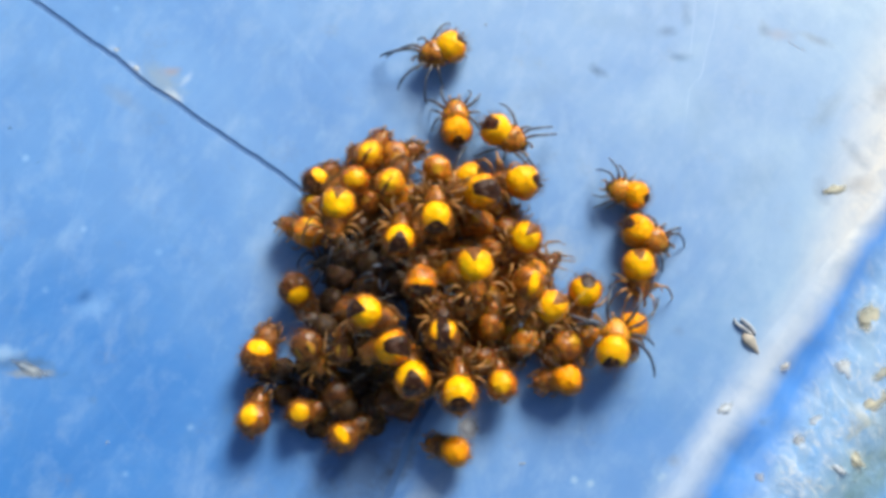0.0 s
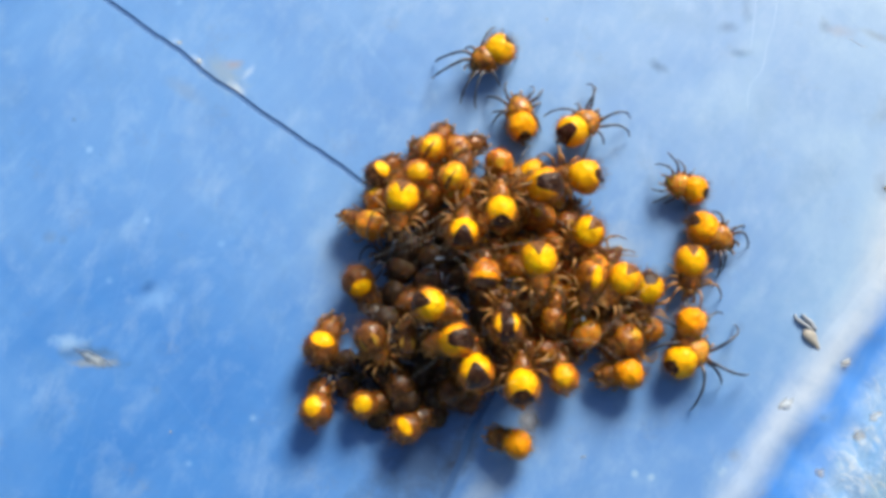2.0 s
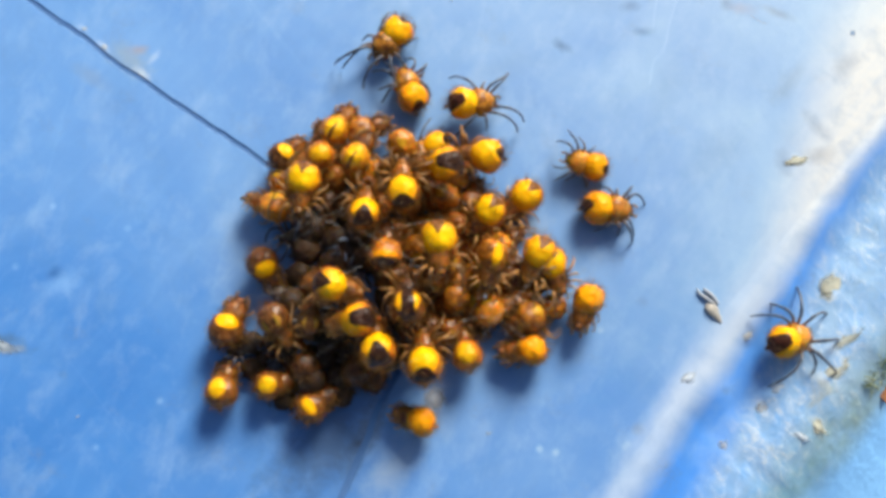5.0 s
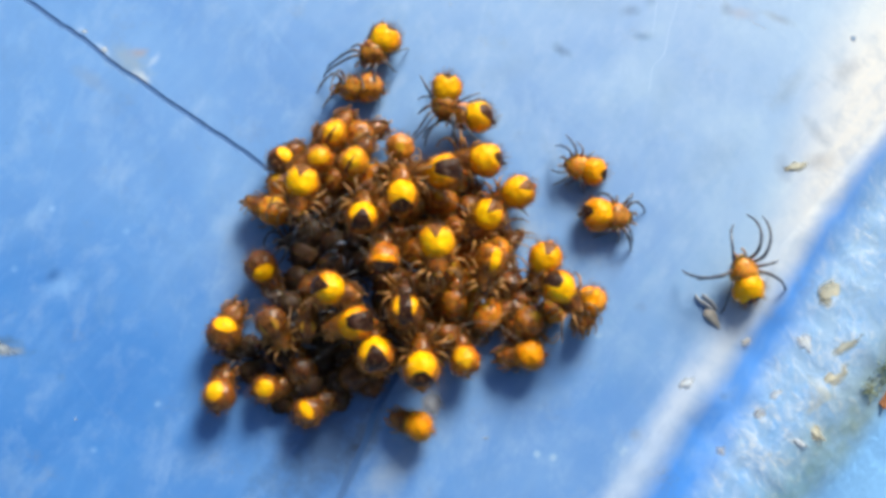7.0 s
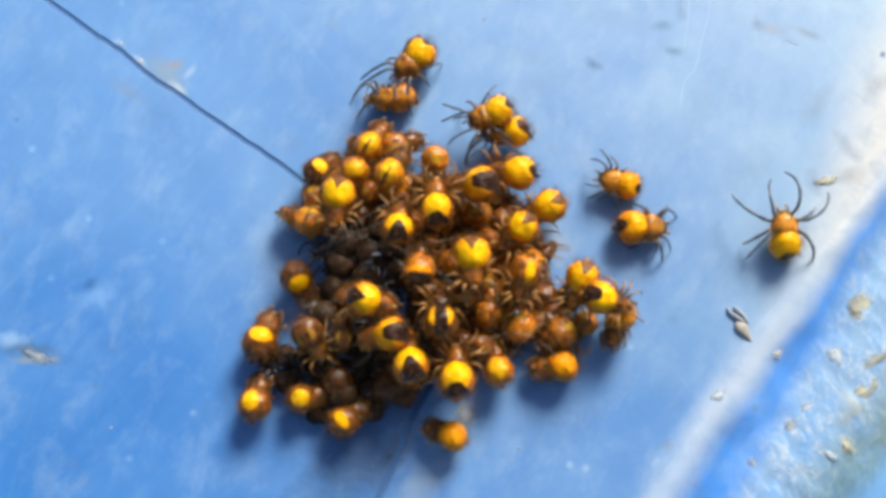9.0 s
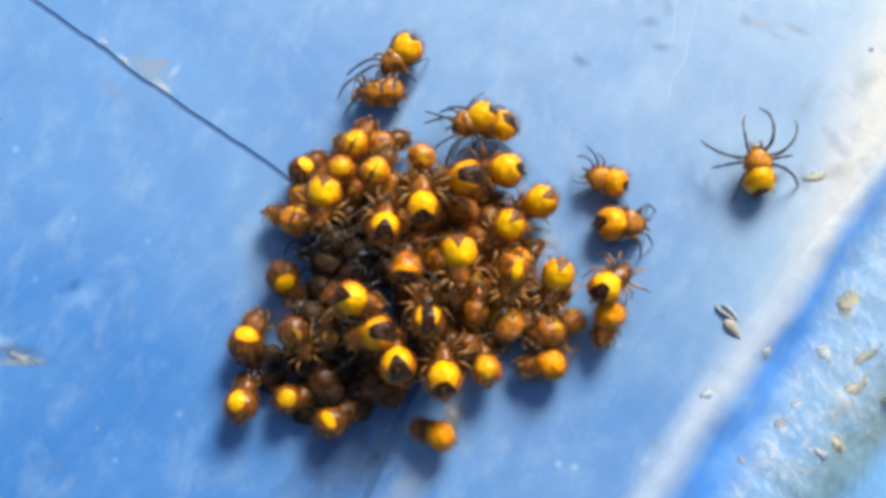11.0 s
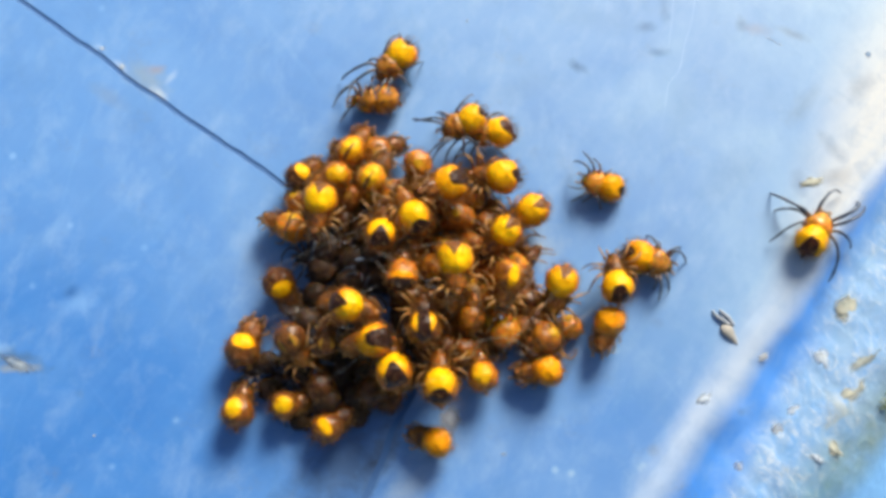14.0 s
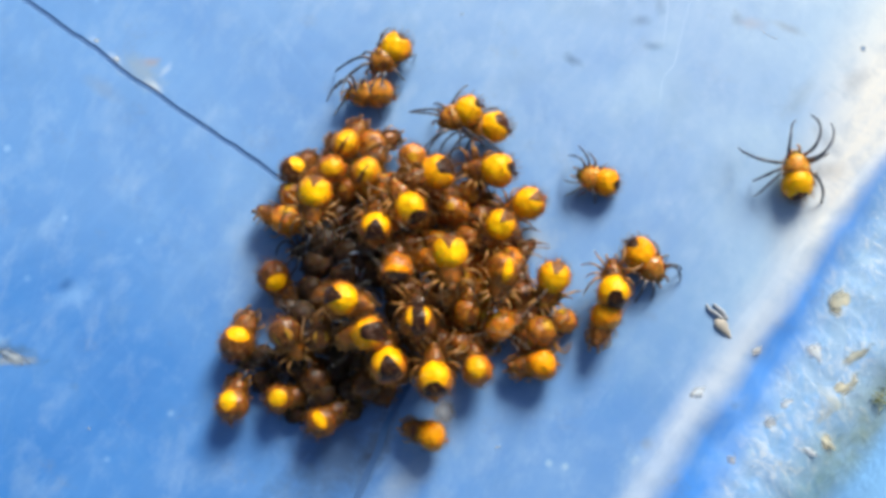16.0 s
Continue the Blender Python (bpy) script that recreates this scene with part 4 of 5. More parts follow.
MOVERS["pusher"] = spiderling((1.20, 2.91, 0.60), mark="dot", posture="reaching", size=0.95, dark=True, group="wandering spiderlings", label="yellow spiderling squeezed between its neighbours")
MOVERS["leader"] = spiderling((0.52, 7.75, 0.66), mark="dot", posture="reaching", size=1.02, dark=True, group="wandering spiderlings", label="yellow spiderling with spread dark legs above the huddle")
MOVERS["follower"] = spiderling((0.77, 4.69, 0.57), mark="orange", posture="crouched", size=0.98, dark=True, group="wandering spiderlings", label="amber-orange spiderling following another over the plastic")
MOVERS["shover"] = spiderling((3.92, -1.83, 1.30), mark="clamber", posture="crouched", size=1.00, dark=False, group="wandering spiderlings", label="yellow spiderling at the edge of the huddle")
MOVERS["drifter"] = spiderling((5.11, -1.24, 1.00), mark="block", posture="crouched", size=1.00, dark=False, group="wandering spiderlings", label="yellow spiderling with a dark wedge leaving the huddle")
MOVERS["nudger"] = spiderling((0.05, 1.00, 2.47), mark="cap", posture="huddled", size=1.03, dark=False, group="wandering spiderlings", label="bright yellow spiderling with a dark tail in the huddle")
MOVERS["turner"] = spiderling((1.58, 1.99, 2.08), mark="ring", posture="curled", size=1.10, dark=False, group="wandering spiderlings", label="orange-yellow spiderling with a large dark wedge in the huddle")
MOVERS["shuffler"] = spiderling((6.70, -2.48, 0.80), mark="glow", posture="curled", size=0.95, dark=False, group="wandering spiderlings", label="amber spiderling at the lower edge of the huddle")


# ---- crumbs, flakes, moss and silk ----
def lump(name, at, size, material, label, category, seed, turn=0.0, rough=0.35, group=""):
    bm = ball((1, 1, 1), rings=20, sides=26)
    for v in bm.verts:
        u = v.co / MM
        s = Vector((seed * 1.7, seed * 0.6, 0))
        k = 0.8 + 0.75 * noise.noise(u * 1.3 + s) + 0.32 * noise.noise(u * 2.9 + s) + 0.10 * noise.noise(u * 6.5 + s)
        v.co = Vector((v.co.x * size[0] * k, v.co.y * size[1] * k, v.co.z * size[2] * max(0.4, k)))
    ob = part(name, bm, material, None)
    ob.matrix_basis = pose(at[0] * MM, at[1] * MM, (at[2] + (rim_height(at[0], at[1]) if at[2] == 0.0 else 0.0)) * MM, 0, 0, turn)
    return tagged(ob, label, category, group)


lump("grime_speck", (16.67, 7.49, 0.00), (0.12, 0.14, 0.02), GRIME, "small dark grime speck on the plastic", "grime", 35, 0)
lump("grime_speck", (-14.14, 3.68, -0.04), (0.16, 0.1, 0.02), GRIME, "small dark grime speck on the plastic", "grime", 36, 30)
lump("grime_speck", (-15.24, 5.01, -0.04), (0.2, 0.14, 0.02), GRIME, "small dark grime speck on the plastic", "grime", 37, 10)
lump("silk_tuft", (1.14, -5.72, 0.02), (0.42, 0.46, 0.03), TUFT, "pale grey tuft of egg silk on the blue plastic", "silk tuft", 24, 20)
lump("crumb", (-10.82, 7.23, 0.00), (0.10, 0.16, 0.02), CHALK, "small pale crumb beside the seam", "crumb", 61, 30)
lump("crumb", (-11.62, 7.93, 0.00), (0.12, 0.10, 0.02), CHALK, "small pale crumb beside the seam", "crumb", 64, 0)
lump("dust_grain", (1.88, 8.90, 0.02), (0.054, 0.036, 0.024), CHALK, "tiny white dust grain", "dust grain", 38, 0)
lump("dust_grain", (2.92, -6.97, 0.02), (0.06, 0.048, 0.03), CHALK, "tiny white dust grain", "dust grain", 39, 0)
lump("dust_grain", (-11.16, -6.22, 0.00), (0.048, 0.042, 0.024), CHALK, "tiny white dust grain", "dust grain", 40, 0)
lump("dust_grain", (3.02, -6.96, 0.02), (0.042, 0.042, 0.024), CHALK, "tiny white dust grain", "dust grain", 41, 0)
lump("silk_scrap", (-1.96, -0.36, 1.30), (0.2, 0.07, 0.06), CHALK, "tiny white scrap of egg silk caught on the huddle", "silk scrap", 21, 5)
lump("silk_scrap", (-1.89, -0.89, 1.00), (0.03, 0.22, 0.03), CHALK, "tiny white splinter of egg silk in the huddle", "silk scrap", 22, 5)
lump("flake", (-14.00, -3.68, -0.02), (0.80, 0.20, 0.016), SCALE_GREY, "flat beige flake on the blue plastic", "flake", 3, -25)
def husk():
    """A curled shed skin: a beige body with two dark prongs."""
    thing = tagged(new("husk"), "curled beige shed husk with two grey prongs at the rubbed edge", "husk")
    body = tube(bow([(10.68, -2.58, 0.06), (10.85, -2.75, 0.16), (11.00, -2.95, 0.14), (11.19, -3.26, 0.04)], 4), [0.06, 0.12, 0.17, 0.20, 0.22, 0.22, 0.21, 0.19, 0.17, 0.14, 0.10, 0.06, 0.02], 9)
    for v in body.verts:
        v.co *= 1.0 + 0.004 * noise.noise(v.co * 9000)
        v.co.z *= 0.40
    part("body", body, HUSK, thing)
    for run in ([(10.95, -2.57, 0.07), (10.70, -2.38, 0.07), (10.48, -2.21, 0.06), (10.40, -2.01, 0.05)], [(11.09, -2.58, 0.06), (10.94, -2.32, 0.08), (10.72, -2.11, 0.07), (10.63, -2.01, 0.06)]):
        part("prong", tube(bow(run, 4), [0.07, 0.075, 0.08, 0.08, 0.08, 0.08, 0.075, 0.07, 0.065, 0.06, 0.05, 0.04, 0.02], 7), HUSK_GREY, thing, "grey papery prong")


husk()
lump("crumb", (14.22, 2.59, 0.02), (0.50, 0.19, 0.024), LICHEN, "pinkish beige crumb on the rubbed edge", "crumb", 7, 15)
lump("crumb", (12.03, -3.67, 0.0), (0.34, 0.17, 0.024), CRUMB, "tiny beige crumb on the rubbed edge", "crumb", 8, 20)
lump("crumb", (9.93, -5.16, 0.0), (0.34, 0.23, 0.024), CHALK, "small chalky chip on the rubbed edge", "chip", 9, 40)
lump("crumb", (15.32, -1.94, 0.0), (0.62, 0.52, 0.024), LICHEN, "ochre crust on the ledge", "crust", 10, 40)
lump("crumb", (14.32, -3.74, 0.0), (0.51, 0.30, 0.024), CHALK, "white chip on the ledge", "chip", 11, -50)
lump("crumb", (15.05, -4.97, 0.0), (0.81, 0.31, 0.024), LICHEN, "ochre lichen crust on the ledge", "crust", 12, 35)
lump("crumb", (14.35, -6.72, 0.0), (0.23, 0.65, 0.024), LICHEN, "ochre sliver on the ledge", "crust", 13, 35)
lump("crumb", (13.72, -7.11, 0.0), (0.16, 0.46, 0.024), CHALK, "pale sliver on the ledge", "chip", 14, 50)
lump("crumb", (11.12, -7.47, 0.0), (0.24, 0.24, 0.024), CRUMB, "small beige grain on the ledge", "crumb", 15, 0)
lump("crumb", (17.12, -5.58, 0.0), (0.45, 0.35, 0.024), RUST, "rusty brown scrap in the moss", "scrap", 16, 0)
lump("silk_scrap", (2.76, -1.58, 1.75), (0.13, 0.08, 0.06), CHALK, "tiny white scrap of egg silk in the huddle", "silk scrap", 42, 30)
lump("silk_scrap", (2.88, -2.44, 1.50), (0.07, 0.1, 0.05), CHALK, "tiny white scrap of egg silk in the huddle", "silk scrap", 43, 0)
lump("crumb", (15.73, -3.78, 0.0), (0.65, 0.21, 0.024), LICHEN, "dull ochre crust on the ledge", "crust", 44, 30)
lump("crumb", (13.19, -5.53, 0.0), (0.39, 0.23, 0.024), CHALK, "pale blue-white chip on the ledge", "chip", 45, 10)
lump("crumb", (12.56, -6.21, 0.0), (0.34, 0.24, 0.024), CRUMB, "beige grain on the ledge", "crumb", 46, 60)


def moss_line():
    rng = random.Random(4)
    bm = bmesh.new()
    for i in range(420):
        s = rng.uniform(6.6, 13)
        d = 16.1 + rng.gauss(0, 0.22)
        w = OUT * d + EDGE * s
        base = Vector((w.x, w.y, -0.62 - 0.62 * max(-0.3, d - 15.9)))
        tip = base + Vector((rng.uniform(-0.3, 0.3), rng.uniform(-0.3, 0.3), rng.uniform(0.05, 0.18)))
        tube([base, base.lerp(tip, 0.6) + Vector((rng.uniform(-0.06, 0.06), 0, 0)), tip], [0.022, 0.018, 0.006], 4, bm)
    tagged(new("moss", finish("moss", bm, MOSS)), "thin line of blurred green moss along the ledge", "moss", kind="stuff")


moss_line()


def thread(name, points, r=0.006):
    bm = tube(bow(points, 5), [r] * (5 * (len(points) - 1) + 1), 5)
    return tagged(part(name, bm, SILK), "fine pale silk thread stretched over the huddle", "silk thread", "silk threads")


thread("silk_thread", [(-5.40, -0.88, 1.40), (-3.20, -0.07, 2.20), (-1.47, 0.62, 2.40)])
thread("silk_thread", [(5.50, -0.83, 1.60), (3.13, -3.37, 1.60), (1.83, -4.95, 0.20)])
thread("silk_thread", [(-1.82, -0.61, 2.00), (-0.12, -0.21, 2.40), (1.61, 0.13, 2.20)])
thread("silk_thread", [(-5.53, -4.22, 0.80), (-4.52, -3.61, 1.30), (-3.52, -2.88, 1.80)])
thread("silk_thread", [(-3.38, 0.03, 2.30), (-2.24, 0.65, 2.60), (-0.93, 1.53, 2.60)])
thread("silk_thread", [(-1.30, -1.50, 2.20), (-2.41, -2.00, 2.40), (-3.21, -2.53, 1.60)])

thread("silk_thread", [(-4.83, -0.94, 1.20), (-3.21, -0.32, 2.00), (-0.88, 0.70, 2.70)], 0.005)
thread("silk_thread", [(-3.99, -5.21, 0.90), (-2.40, -4.16, 1.80), (-1.24, -3.48, 2.40)], 0.005)
thread("silk_thread", [(-5.79, -2.49, 1.00), (-3.96, -2.24, 1.80), (-2.17, -2.05, 2.90)], 0.005)
thread("silk_thread", [(2.56, -2.61, 1.70), (3.73, -1.46, 1.80), (4.73, -0.44, 1.60)], 0.005)
thread("silk_thread", [(0.07, 2.51, 1.90), (1.03, 1.37, 2.40), (2.57, 0.42, 2.20)], 0.005)
thread("silk_thread", [(-2.45, -5.21, 0.90), (-0.88, -5.11, 1.80), (0.63, -4.63, 2.50)], 0.005)
thread("silk_thread", [(-1.45, -0.26, 2.60), (-0.12, -1.07, 2.80), (1.21, -1.96, 2.40)], 0.005)
thread("silk_thread", [(1.80, -3.34, 1.40), (3.14, -3.17, 1.50), (4.49, -4.11, 1.30)], 0.005)
thread("silk_thread", [(-3.22, 0.48, 2.00), (-1.65, -0.41, 2.40), (-0.50, -1.61, 2.60)], 0.005)
thread("silk_thread", [(4.50, -2.58, 1.50), (5.45, -2.60, 1.60), (6.50, -1.75, 1.20)], 0.005)

def scratch(name, points, r, material, label, category):
    """A fine mark that lies on the plastic."""
    bm = tube(bow(points, 5), [r] * (5 * (len(points) - 1) + 1), 5)
    return tagged(part(name, bm, material), label, category)


scratch("scratch", [(10.46, 10.25, -0.012), (10.27, 9.02, -0.012), (9.93, 7.91, -0.012), (9.68, 6.93, -0.012), (9.24, 6.37, -0.012), (9.08, 5.42, -0.012)], 0.018, SCRATCH, "fine pale scratch in the blue plastic", "scratch")
scratch("scratch", [(9.66, 10.24, -0.012), (9.50, 8.90, -0.012), (9.29, 7.58, -0.012)], 0.018, SCRATCH, "fine pale scratch in the blue plastic", "scratch")
scratch("scratch", [(10.55, 4.06, -0.012), (10.60, 3.42, -0.012), (10.44, 2.73, -0.012), (10.09, 2.16, -0.012)], 0.012, SCRATCH, "short curved pale scratch in the blue plastic", "scratch")
scratch("hair", [(12.93, 8.21, 0.000), (13.33, 7.95, 0.000), (13.53, 7.87, 0.000)], 0.012, HAIR, "thin brown fibre lying on the plastic", "fibre")


# ---- what moves ----
def motions():
    rover_back = next(o for o in MOVERS["rover"][0].children if o.name.startswith("abdomen"))
    walk(rover_back, [(t, pose(0, 0, 0, 0, a, 0)) for t, a in TIPS])
    for name, rows in WAYS.items():
        thing, legs = MOVERS[name]
        walk(thing, [(t, spider_pose((x, y, z), heading, nose, lean)) for t, x, y, z, heading, nose, lean in rows])
        # legs step while the body goes, and rest while it rests
        for leg, k, side in legs:
            turn, rest = [], leg.matrix_basis.copy()
            phase = math.pi * ((k + (side > 0)) % 2)
            gone = 0.0
            for i, row in enumerate(rows):
                if i:
                    gone += math.hypot(row[1] - rows[i - 1][1], row[2] - rows[i - 1][2]) + 0.006 * abs(row[4] - rows[i - 1][4])
                swing = (16.0 if name == "rover" else 10.0) * math.sin(phase + 0.7 * k + gone * 3.4)
                turn.append((row[0], Matrix.Translation(rest.translation) @ pose(0, 0, 0, 0, 0, swing * side) @ rest.to_3x3().normalized().to_4x4()))
            walk(leg, turn)


# how far the rover tips its abdomen on the waist, degrees
TIPS = [(0, -32), (2, -32), (2.4, 0), (4.5, 0), (6.5, -30), (11.5, -30), (12.3, -20), (12.7, 4), (13.5, 0), (14, -8), (15, -16), (16, -30)]
WAYS = {
    "rover": [
        (0, 5.97, -3.31, 1.30, 80, 0, 0),
        (0.5, 5.42, -3.48, 1.20, 45, 0, 0),
        (1, 5.56, -3.89, 1.00, -5, 0, 0),
        (1.5, 6.12, -3.34, 0.90, 60, -5, 0),
        (2, 6.26, -3.77, 0.70, 35, 0, 0),
        (2.3, 7.72, -3.08, 0.65, 25, 18, 0),
        (2.5, 7.58, -3.08, 0.65, -5, 24, 0),
        (2.8, 8.19, -2.98, 0.65, -10, 26, 0),
        (3, 8.89, -3.12, 0.65, -15, 26, 0),
        (3.5, 10.47, -3.48, 0.60, -28, 22, 0),
        (4, 12.33, -4.46, 0.35, -12, 26, 0),
        (4.5, 13.26, -4.28, 0.30, 5, 26, 0),
        (5.3, 13.25, -3.70, 0.40, 30, 10, 0),
        (6.1, 12.70, -2.70, 0.50, 75, -8, 0),
        (7, 12.11, -1.90, 0.60, 105, -22, 0),
        (7.5, 11.92, -1.77, 0.60, 100, -22, 0),
        (8, 12.23, -0.58, 0.60, 105, -22, 0),
        (8.5, 11.89, -0.33, 0.60, 103, -22, 0),
        (9, 12.44, 0.16, 0.60, 96, -22, 0),
        (9.2, 12.00, 0.80, 0.60, 97, -22, 0),
        (10.2, 12.05, 1.60, 0.60, 95, -22, 0),
        (11.2, 12.05, 2.50, 0.60, 95, -22, 0),
        (11.5, 12.01, 2.53, 0.60, 105, -22, 0),
        (11.8, 12.25, 2.10, 0.60, 178, -10, 0),
        (12, 12.42, 1.61, 0.60, 228, -12, 0),
        (12.3, 12.34, 1.58, 0.60, 246, -20, 0),
        (12.5, 12.92, 0.01, 0.60, 290, 0, 0),
        (12.7, 12.16, -0.66, 0.60, 350, 16, 0),
        (13, 12.54, -0.48, 0.60, 363, 16, 0),
        (13.5, 13.46, -0.17, 0.55, 395, 10, 0),
        (14, 13.92, 0.36, 0.55, 420, 2, 0),
        (14.5, 13.95, 0.70, 0.55, 425, 0, 0),
        (15, 13.86, 0.78, 0.55, 430, -5, 0),
        (15.5, 13.55, 1.70, 0.55, 445, -14, 0),
        (16, 13.74, 2.21, 0.55, 455, -20, 0),
    ],
    "climber": [
        (0, 7.04, -0.29, 0.66, 270, -5, 0),
        (0.5, 6.99, -0.24, 0.66, 268, -5, 0),
        (1, 6.80, -0.41, 0.66, 268, -5, 0),
        (1.5, 6.81, -0.29, 0.66, 265, -5, 0),
        (2, 6.73, -0.31, 0.66, 265, -5, 0),
        (2.5, 6.24, 0.32, 0.66, 255, -5, 0),
        (3, 5.13, 1.73, 0.66, 232, -5, 0),
        (3.5, 4.90, 1.91, 0.66, 218, -5, 0),
        (4, 4.96, 1.64, 0.66, 228, -5, 0),
        (4.5, 4.61, 1.26, 0.66, 225, -5, 0),
        (5.8, 4.31, 1.22, 0.80, 215, 0, 0),
        (7, 4.15, 1.47, 1.00, 202, 5, 0),
        (9, 4.07, 1.41, 1.00, 202, 5, 0),
        (11.5, 4.23, 1.51, 1.00, 202, 5, 0),
        (12.5, 3.99, 1.38, 1.00, 202, 5, 0),
        (14.5, 4.07, 1.40, 1.00, 202, 5, 0),
        (16, 4.09, 1.42, 1.00, 202, 5, 0),
    ],
    "straggler": [
        (0, 7.10, 0.97, 0.56, -30, 0, 0),
        (0.5, 7.20, 0.92, 0.56, -32, 0, 0),
        (1, 7.20, 0.91, 0.56, -35, 0, 0),
        (1.5, 7.11, 1.01, 0.56, -30, 0, 0),
        (2, 7.23, 0.90, 0.56, -30, 0, 0),
        (2.5, 7.48, 0.90, 0.56, -35, 0, 0),
        (3, 7.26, 0.97, 0.56, -25, 0, 0),
        (3.5, 6.73, 0.79, 0.56, -3, 0, 0),
        (4, 6.69, 0.67, 0.56, -2, 0, 0),
        (4.5, 6.96, 0.83, 0.56, -3, 0, 0),
        (7, 7.02, 0.76, 0.56, -5, 0, 0),
        (7.5, 7.00, 0.81, 0.56, -4, 0, 0),
        (8, 6.86, 0.80, 0.56, -3, 0, 0),
        (9, 7.08, 0.77, 0.56, 0, 0, 0),
        (11.3, 6.77, 0.81, 0.56, 0, 0, 0),
        (11.5, 6.81, 0.76, 0.56, 0, 0, 0),
        (12, 6.91, 0.74, 0.56, 5, 0, 0),
        (12.5, 7.53, 0.23, 0.66, 60, 0, 0),
        (13, 6.99, 0.26, 0.66, 30, 0, 0),
        (13.5, 7.25, 0.12, 0.66, -5, 0, 0),
        (14, 7.82, -0.20, 0.56, -18, 0, 0),
        (14.5, 7.62, -0.19, 0.56, -22, 0, 0),
        (15.2, 7.71, -0.27, 0.56, -35, 0, 0),
        (16, 8.02, -0.32, 0.56, -50, 0, 0),
    ],
    "sitter": [
        (0, 7.00, 2.31, 0.50, 165, -12, -15),
        (7, 6.84, 2.36, 0.50, 165, -12, -15),
        (9, 6.90, 2.32, 0.50, 165, -12, -15),
        (12.5, 6.86, 2.34, 0.50, 165, -12, -15),
        (16, 6.88, 2.33, 0.50, 165, -12, -15),
    ],
    "gatherer": [
        (0, 2.20, 4.54, 0.90, -30, 0, 0),
        (0.5, 2.23, 4.22, 0.90, -5, 0, 0),
        (1, 2.35, 4.32, 0.90, -8, 0, 0),
        (1.5, 2.44, 4.18, 0.90, 5, 5, 0),
        (2, 2.69, 4.34, 0.90, 35, 5, 0),
        (2.5, 2.37, 3.99, 0.90, 42, 5, 0),
        (3, 2.14, 4.04, 0.90, 40, 5, 0),
        (3.5, 2.11, 4.12, 0.90, 25, 5, 0),
        (4, 2.28, 4.32, 0.90, -5, 5, 0),
        (4.5, 2.27, 4.65, 0.90, -15, 5, 0),
        (5.8, 2.36, 4.49, 0.90, 80, 0, 0),
        (7, 2.79, 4.30, 0.80, 172, -5, 20),
        (8, 2.71, 4.24, 0.80, 178, -5, 20),
        (9, 2.90, 4.22, 0.80, 178, -5, 20),
        (11.3, 2.87, 4.36, 0.80, 178, -5, 20),
        (12.5, 2.84, 4.27, 0.80, 178, -5, 20),
        (14.5, 2.94, 4.33, 0.80, 178, -5, 20),
        (16, 2.93, 4.29, 0.80, 178, -5, 20),
    ],
    "pusher": [
        (0, 1.20, 2.91, 0.60, 200, 0, 0),
        (4.5, 1.30, 2.76, 0.60, 200, 0, 0),
        (5.8, 1.15, 4.26, 1.00, 230, 0, 0),
        (7, 1.68, 5.10, 1.50, 262, 5, 0),
        (7.5, 1.72, 5.02, 1.50, 250, 5, 0),
        (8, 1.87, 4.91, 1.50, 225, 5, 0),
        (9, 2.27, 4.80, 1.40, 205, 0, 0),
        (11.3, 2.11, 4.48, 1.40, 205, 0, 0),
        (12.5, 1.93, 4.56, 1.40, 205, 0, 0),
        (14.5, 1.94, 4.63, 1.40, 205, 0, 0),
        (16, 1.99, 4.70, 1.40, 205, 0, 0),
    ],
    "leader": [
        (0, 0.52, 7.75, 0.66, 205, -5, 0),
        (0.5, -0.09, 7.68, 0.66, 215, -5, 0),
        (1, 0.04, 7.56, 0.66, 207, -5, 0),
        (1.5, 0.03, 7.32, 0.66, 222, -5, 0),
        (2, 0.08, 7.42, 0.66, 215, -5, 0),
        (2.5, 0.06, 7.26, 0.66, 215, -5, 0),
        (3, 0.14, 7.25, 0.66, 228, -5, 0),
        (3.5, 0.17, 7.30, 0.66, 233, -5, 0),
        (4, -0.08, 7.46, 0.66, 225, -5, 0),
        (4.5, -0.07, 7.44, 0.66, 230, -5, 0),
        (7, -0.55, 7.25, 0.66, 230, -5, 0),
        (9, -0.52, 7.22, 0.66, 228, -5, 0),
        (11.5, -0.50, 7.30, 0.66, 228, -5, 0),
        (12.5, -0.54, 7.26, 0.66, 228, -5, 0),
        (14.5, -0.56, 7.33, 0.66, 228, -5, 0),
        (16, -0.60, 7.31, 0.66, 228, -5, 0),
    ],
    "follower": [
        (0, 0.77, 4.69, 0.57, 93, -5, 0),
        (0.5, 0.90, 4.80, 0.57, 95, -5, 0),
        (1, 0.79, 4.67, 0.57, 96, -5, 0),
        (1.5, 0.77, 4.78, 0.57, 96, -5, 0),
        (2, 0.90, 4.64, 0.57, 98, -5, 0),
        (2.5, 0.79, 4.71, 0.57, 92, -5, 0),
        (3, 0.76, 4.89, 0.57, 95, -5, 0),
        (3.5, 0.72, 4.95, 0.57, 93, -5, 0),
        (4, 0.77, 4.95, 0.57, 95, -5, 0),
        (4.5, 0.74, 4.97, 0.57, 98, -5, 0),
        (5.8, -0.46, 5.15, 0.57, 140, -5, 55),
        (7, -1.16, 5.49, 0.56, 178, -5, 105),
        (9, -1.22, 5.58, 0.56, 178, -5, 105),
        (11.5, -1.16, 5.73, 0.56, 178, -5, 105),
        (12.5, -1.22, 5.61, 0.56, 178, -5, 105),
        (14.5, -1.19, 5.68, 0.56, 178, -5, 105),
        (16, -1.22, 5.65, 0.56, 178, -5, 105),
    ],
    "shover": [
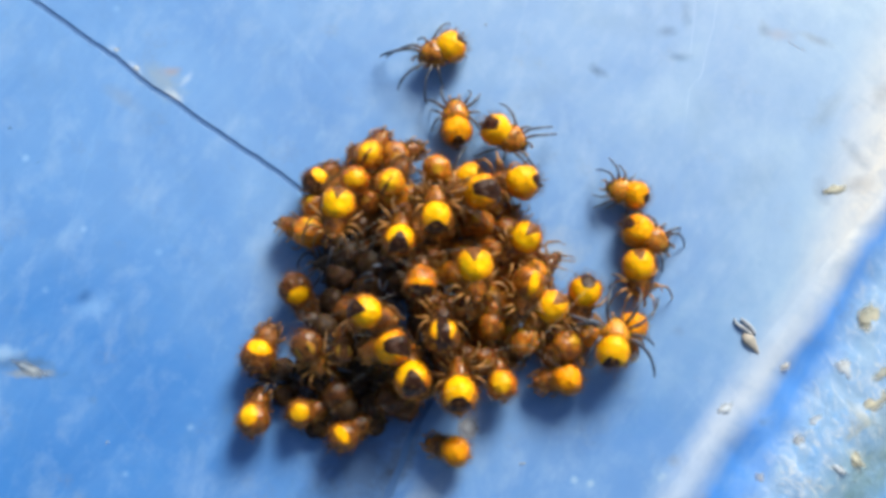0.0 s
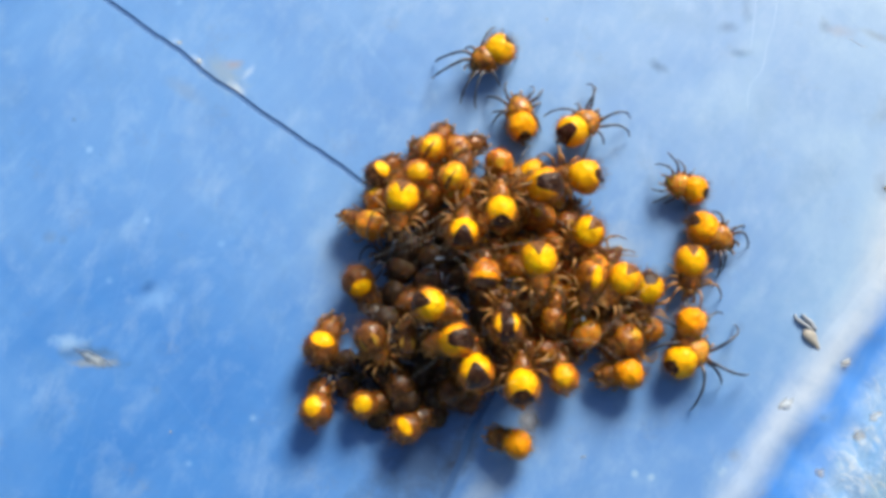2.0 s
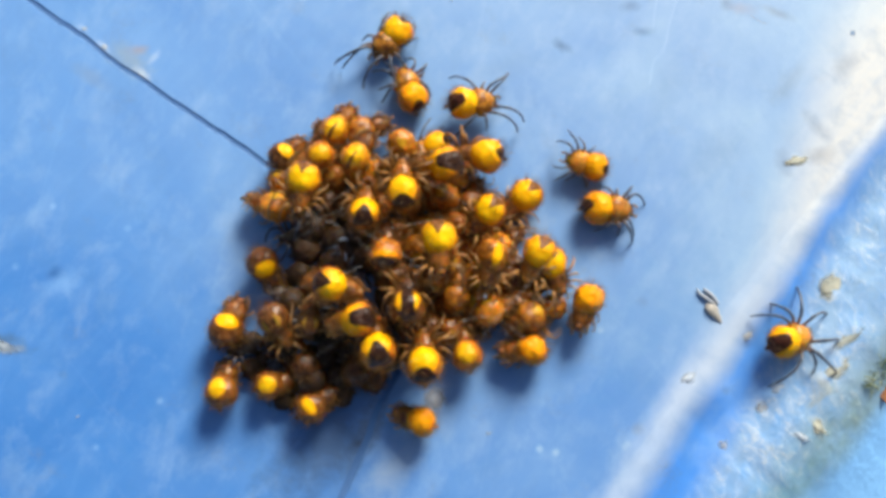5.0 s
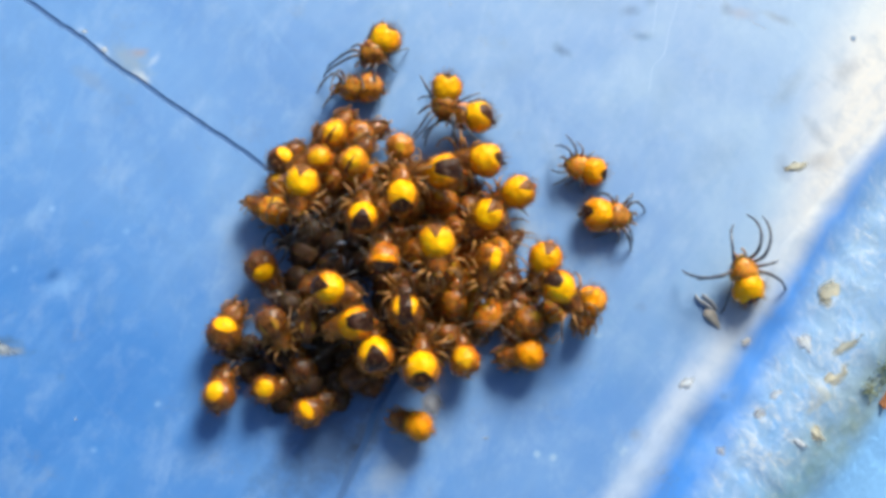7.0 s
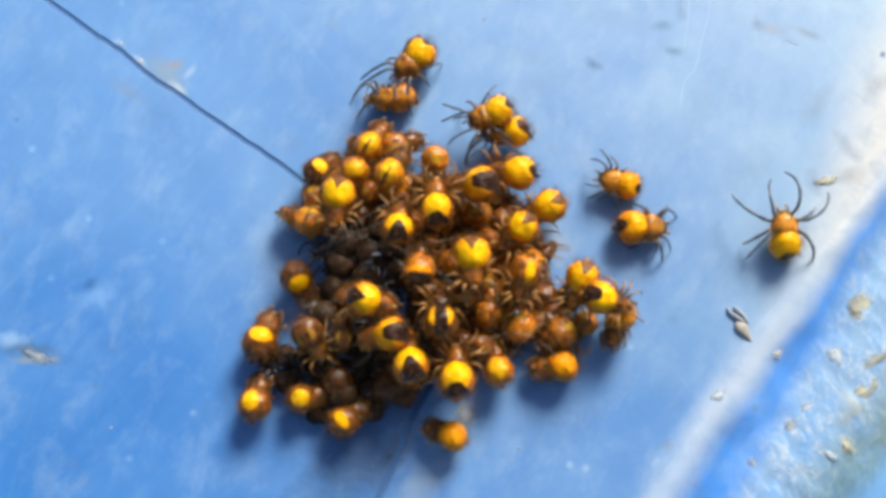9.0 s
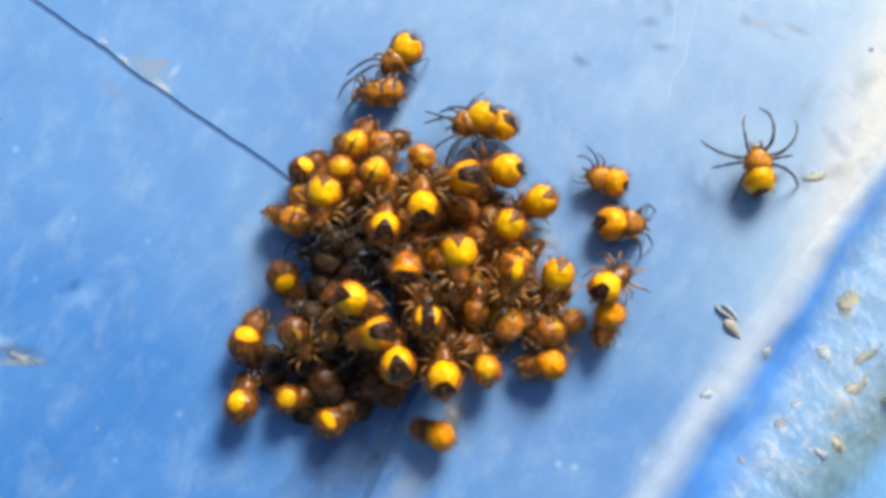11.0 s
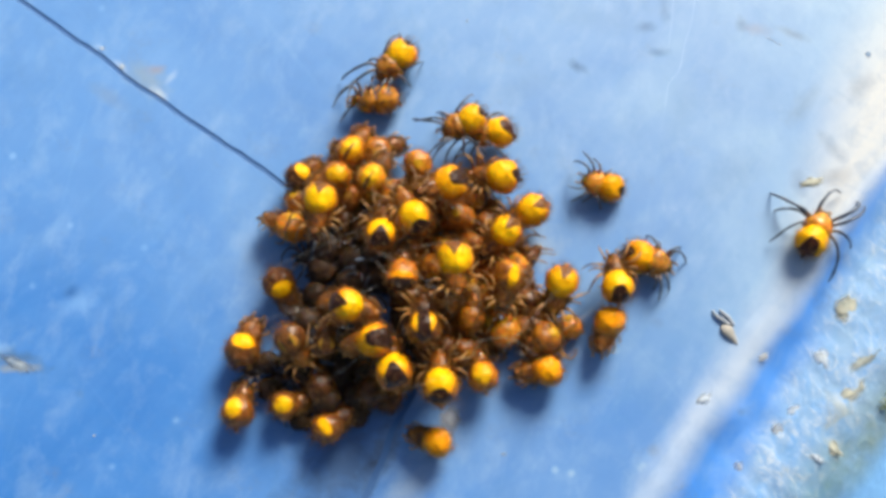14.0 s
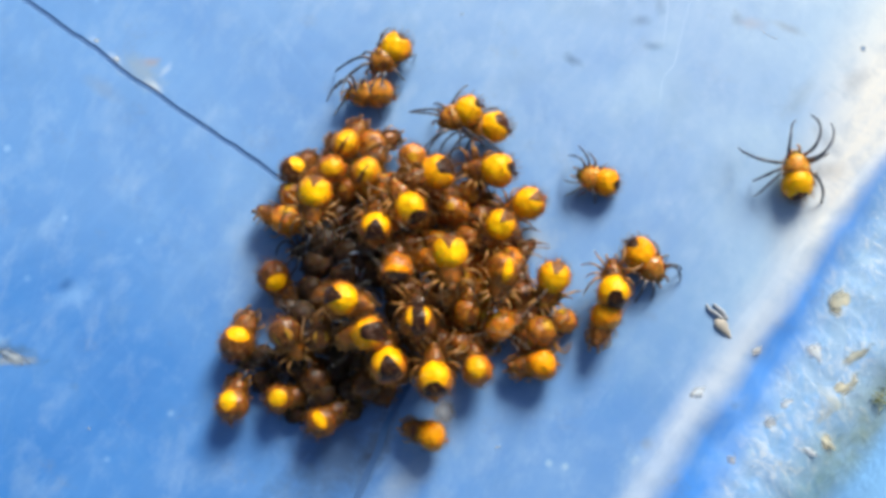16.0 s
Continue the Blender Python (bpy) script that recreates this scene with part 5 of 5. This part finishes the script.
        (0, 3.92, -1.83, 1.30, 220, 0, 0),
        (0.5, 3.89, -1.83, 1.30, 222, 0, 0),
        (1, 3.79, -1.63, 1.30, 225, 0, 0),
        (1.5, 4.04, -1.10, 1.40, 230, -5, 0),
        (2, 4.25, -1.11, 1.50, 232, -5, 0),
        (2.5, 4.30, -1.03, 1.50, 240, -5, 0),
        (3, 4.56, -0.81, 1.50, 235, -5, 0),
        (3.5, 4.59, -0.91, 1.50, 235, -5, 0),
        (4.5, 4.68, -0.93, 1.40, 240, 0, 0),
        (7, 5.03, -0.96, 1.30, 250, 5, 0),
        (8, 4.85, -1.30, 1.30, 250, 5, 0),
        (9, 5.14, -1.21, 1.30, 250, 5, 0),
        (11.3, 4.70, -1.19, 1.30, 252, 5, 0),
        (12.5, 4.82, -1.40, 1.30, 252, 5, 0),
        (14.5, 5.00, -1.19, 1.30, 252, 5, 0),
        (16, 4.90, -1.28, 1.30, 252, 5, 0),
    ],
    "drifter": [
        (0, 5.11, -1.24, 1.00, 255, 0, 0),
        (0.5, 5.01, -1.24, 1.00, 255, 0, 0),
        (1, 5.07, -1.33, 1.00, 255, 0, 0),
        (1.5, 5.05, -1.24, 1.00, 258, 0, 0),
        (2, 5.13, -1.31, 1.00, 258, 0, 0),
        (2.5, 5.16, -1.27, 1.00, 262, 0, 0),
        (3, 5.06, -1.13, 1.00, 270, 0, 0),
        (3.5, 5.08, -1.16, 1.00, 280, 0, 0),
        (4.5, 5.16, -1.15, 1.00, 285, 0, 0),
        (5.8, 5.16, -1.56, 1.40, 300, 0, 0),
        (7, 5.44, -2.07, 1.80, 312, 5, 0),
        (8, 5.32, -2.50, 1.80, 320, 5, 0),
        (9, 5.68, -1.99, 1.80, 345, 5, 0),
        (9.2, 5.22, -1.83, 1.80, 350, 5, 0),
        (10.2, 5.94, -1.57, 1.50, 385, 5, 0),
        (11.3, 6.52, -1.67, 1.30, 408, 5, 0),
        (11.5, 6.63, -1.50, 1.30, 415, 5, 0),
        (12, 6.39, -0.98, 1.20, 453, 5, 0),
        (12.5, 6.64, -0.94, 1.20, 452, 0, 0),
        (13, 6.62, -1.34, 1.20, 440, -5, 0),
        (13.5, 6.56, -1.35, 1.20, 448, 0, 0),
        (14, 6.91, -1.36, 1.20, 455, 0, 0),
        (14.5, 6.85, -1.75, 1.20, 455, 0, 0),
        (16, 6.96, -1.75, 1.20, 450, 0, 0),
    ],
    "nudger": [
        (0, 0.05, 1.00, 2.47, 92, 0, 0),
        (4.5, 0.13, 0.98, 2.47, 92, 0, 0),
        (7, 0.16, 0.98, 2.47, 92, 0, 0),
        (9, 0.13, 0.93, 2.47, 92, 0, 0),
        (12.5, 0.06, 0.95, 2.47, 95, 0, 0),
        (13, -0.03, 0.91, 2.47, 100, 0, 0),
        (13.5, -0.06, 0.90, 2.47, 108, 0, 0),
        (14, -0.05, 0.85, 2.47, 118, -8, 0),
        (14.5, -0.05, 0.82, 2.47, 120, -8, 0),
        (16, -0.00, 0.93, 2.47, 122, -8, 0),
    ],
    "turner": [
        (0, 1.58, 1.99, 2.08, 180, 12, 0),
        (4.5, 1.57, 2.03, 2.08, 180, 12, 0),
        (7, 1.56, 1.92, 2.08, 180, 12, 0),
        (9, 1.62, 1.91, 2.08, 180, 12, 0),
        (12, 1.58, 2.11, 2.08, 180, 12, 0),
        (12.5, 1.39, 2.00, 2.08, 186, 8, 0),
        (13, 1.13, 2.10, 2.08, 190, 5, 0),
        (13.5, 1.16, 2.12, 2.08, 196, -12, 0),
        (14.5, 1.13, 2.07, 2.08, 200, -25, 0),
        (16, 0.88, 2.25, 2.08, 200, -25, 0),
    ],
    "shuffler": [
        (0, 6.70, -2.48, 0.80, 250, -5, 20),
        (0.5, 6.64, -2.44, 0.80, 250, -5, 20),
        (1, 6.65, -2.60, 0.80, 250, -5, 20),
        (2, 6.63, -2.48, 0.80, 250, -5, 20),
        (2.5, 6.58, -2.27, 0.80, 248, -5, 20),
        (3, 6.56, -2.56, 0.80, 246, -5, 20),
        (3.5, 6.57, -2.45, 0.80, 246, -5, 20),
        (4.5, 6.44, -2.52, 0.80, 246, -5, 20),
        (7, 6.60, -2.40, 0.80, 246, -5, 20),
        (9, 6.49, -2.51, 0.80, 246, -5, 20),
        (12.5, 6.59, -2.54, 0.80, 246, -5, 20),
        (16, 6.72, -2.55, 0.80, 246, -5, 20),
    ],
}
motions()
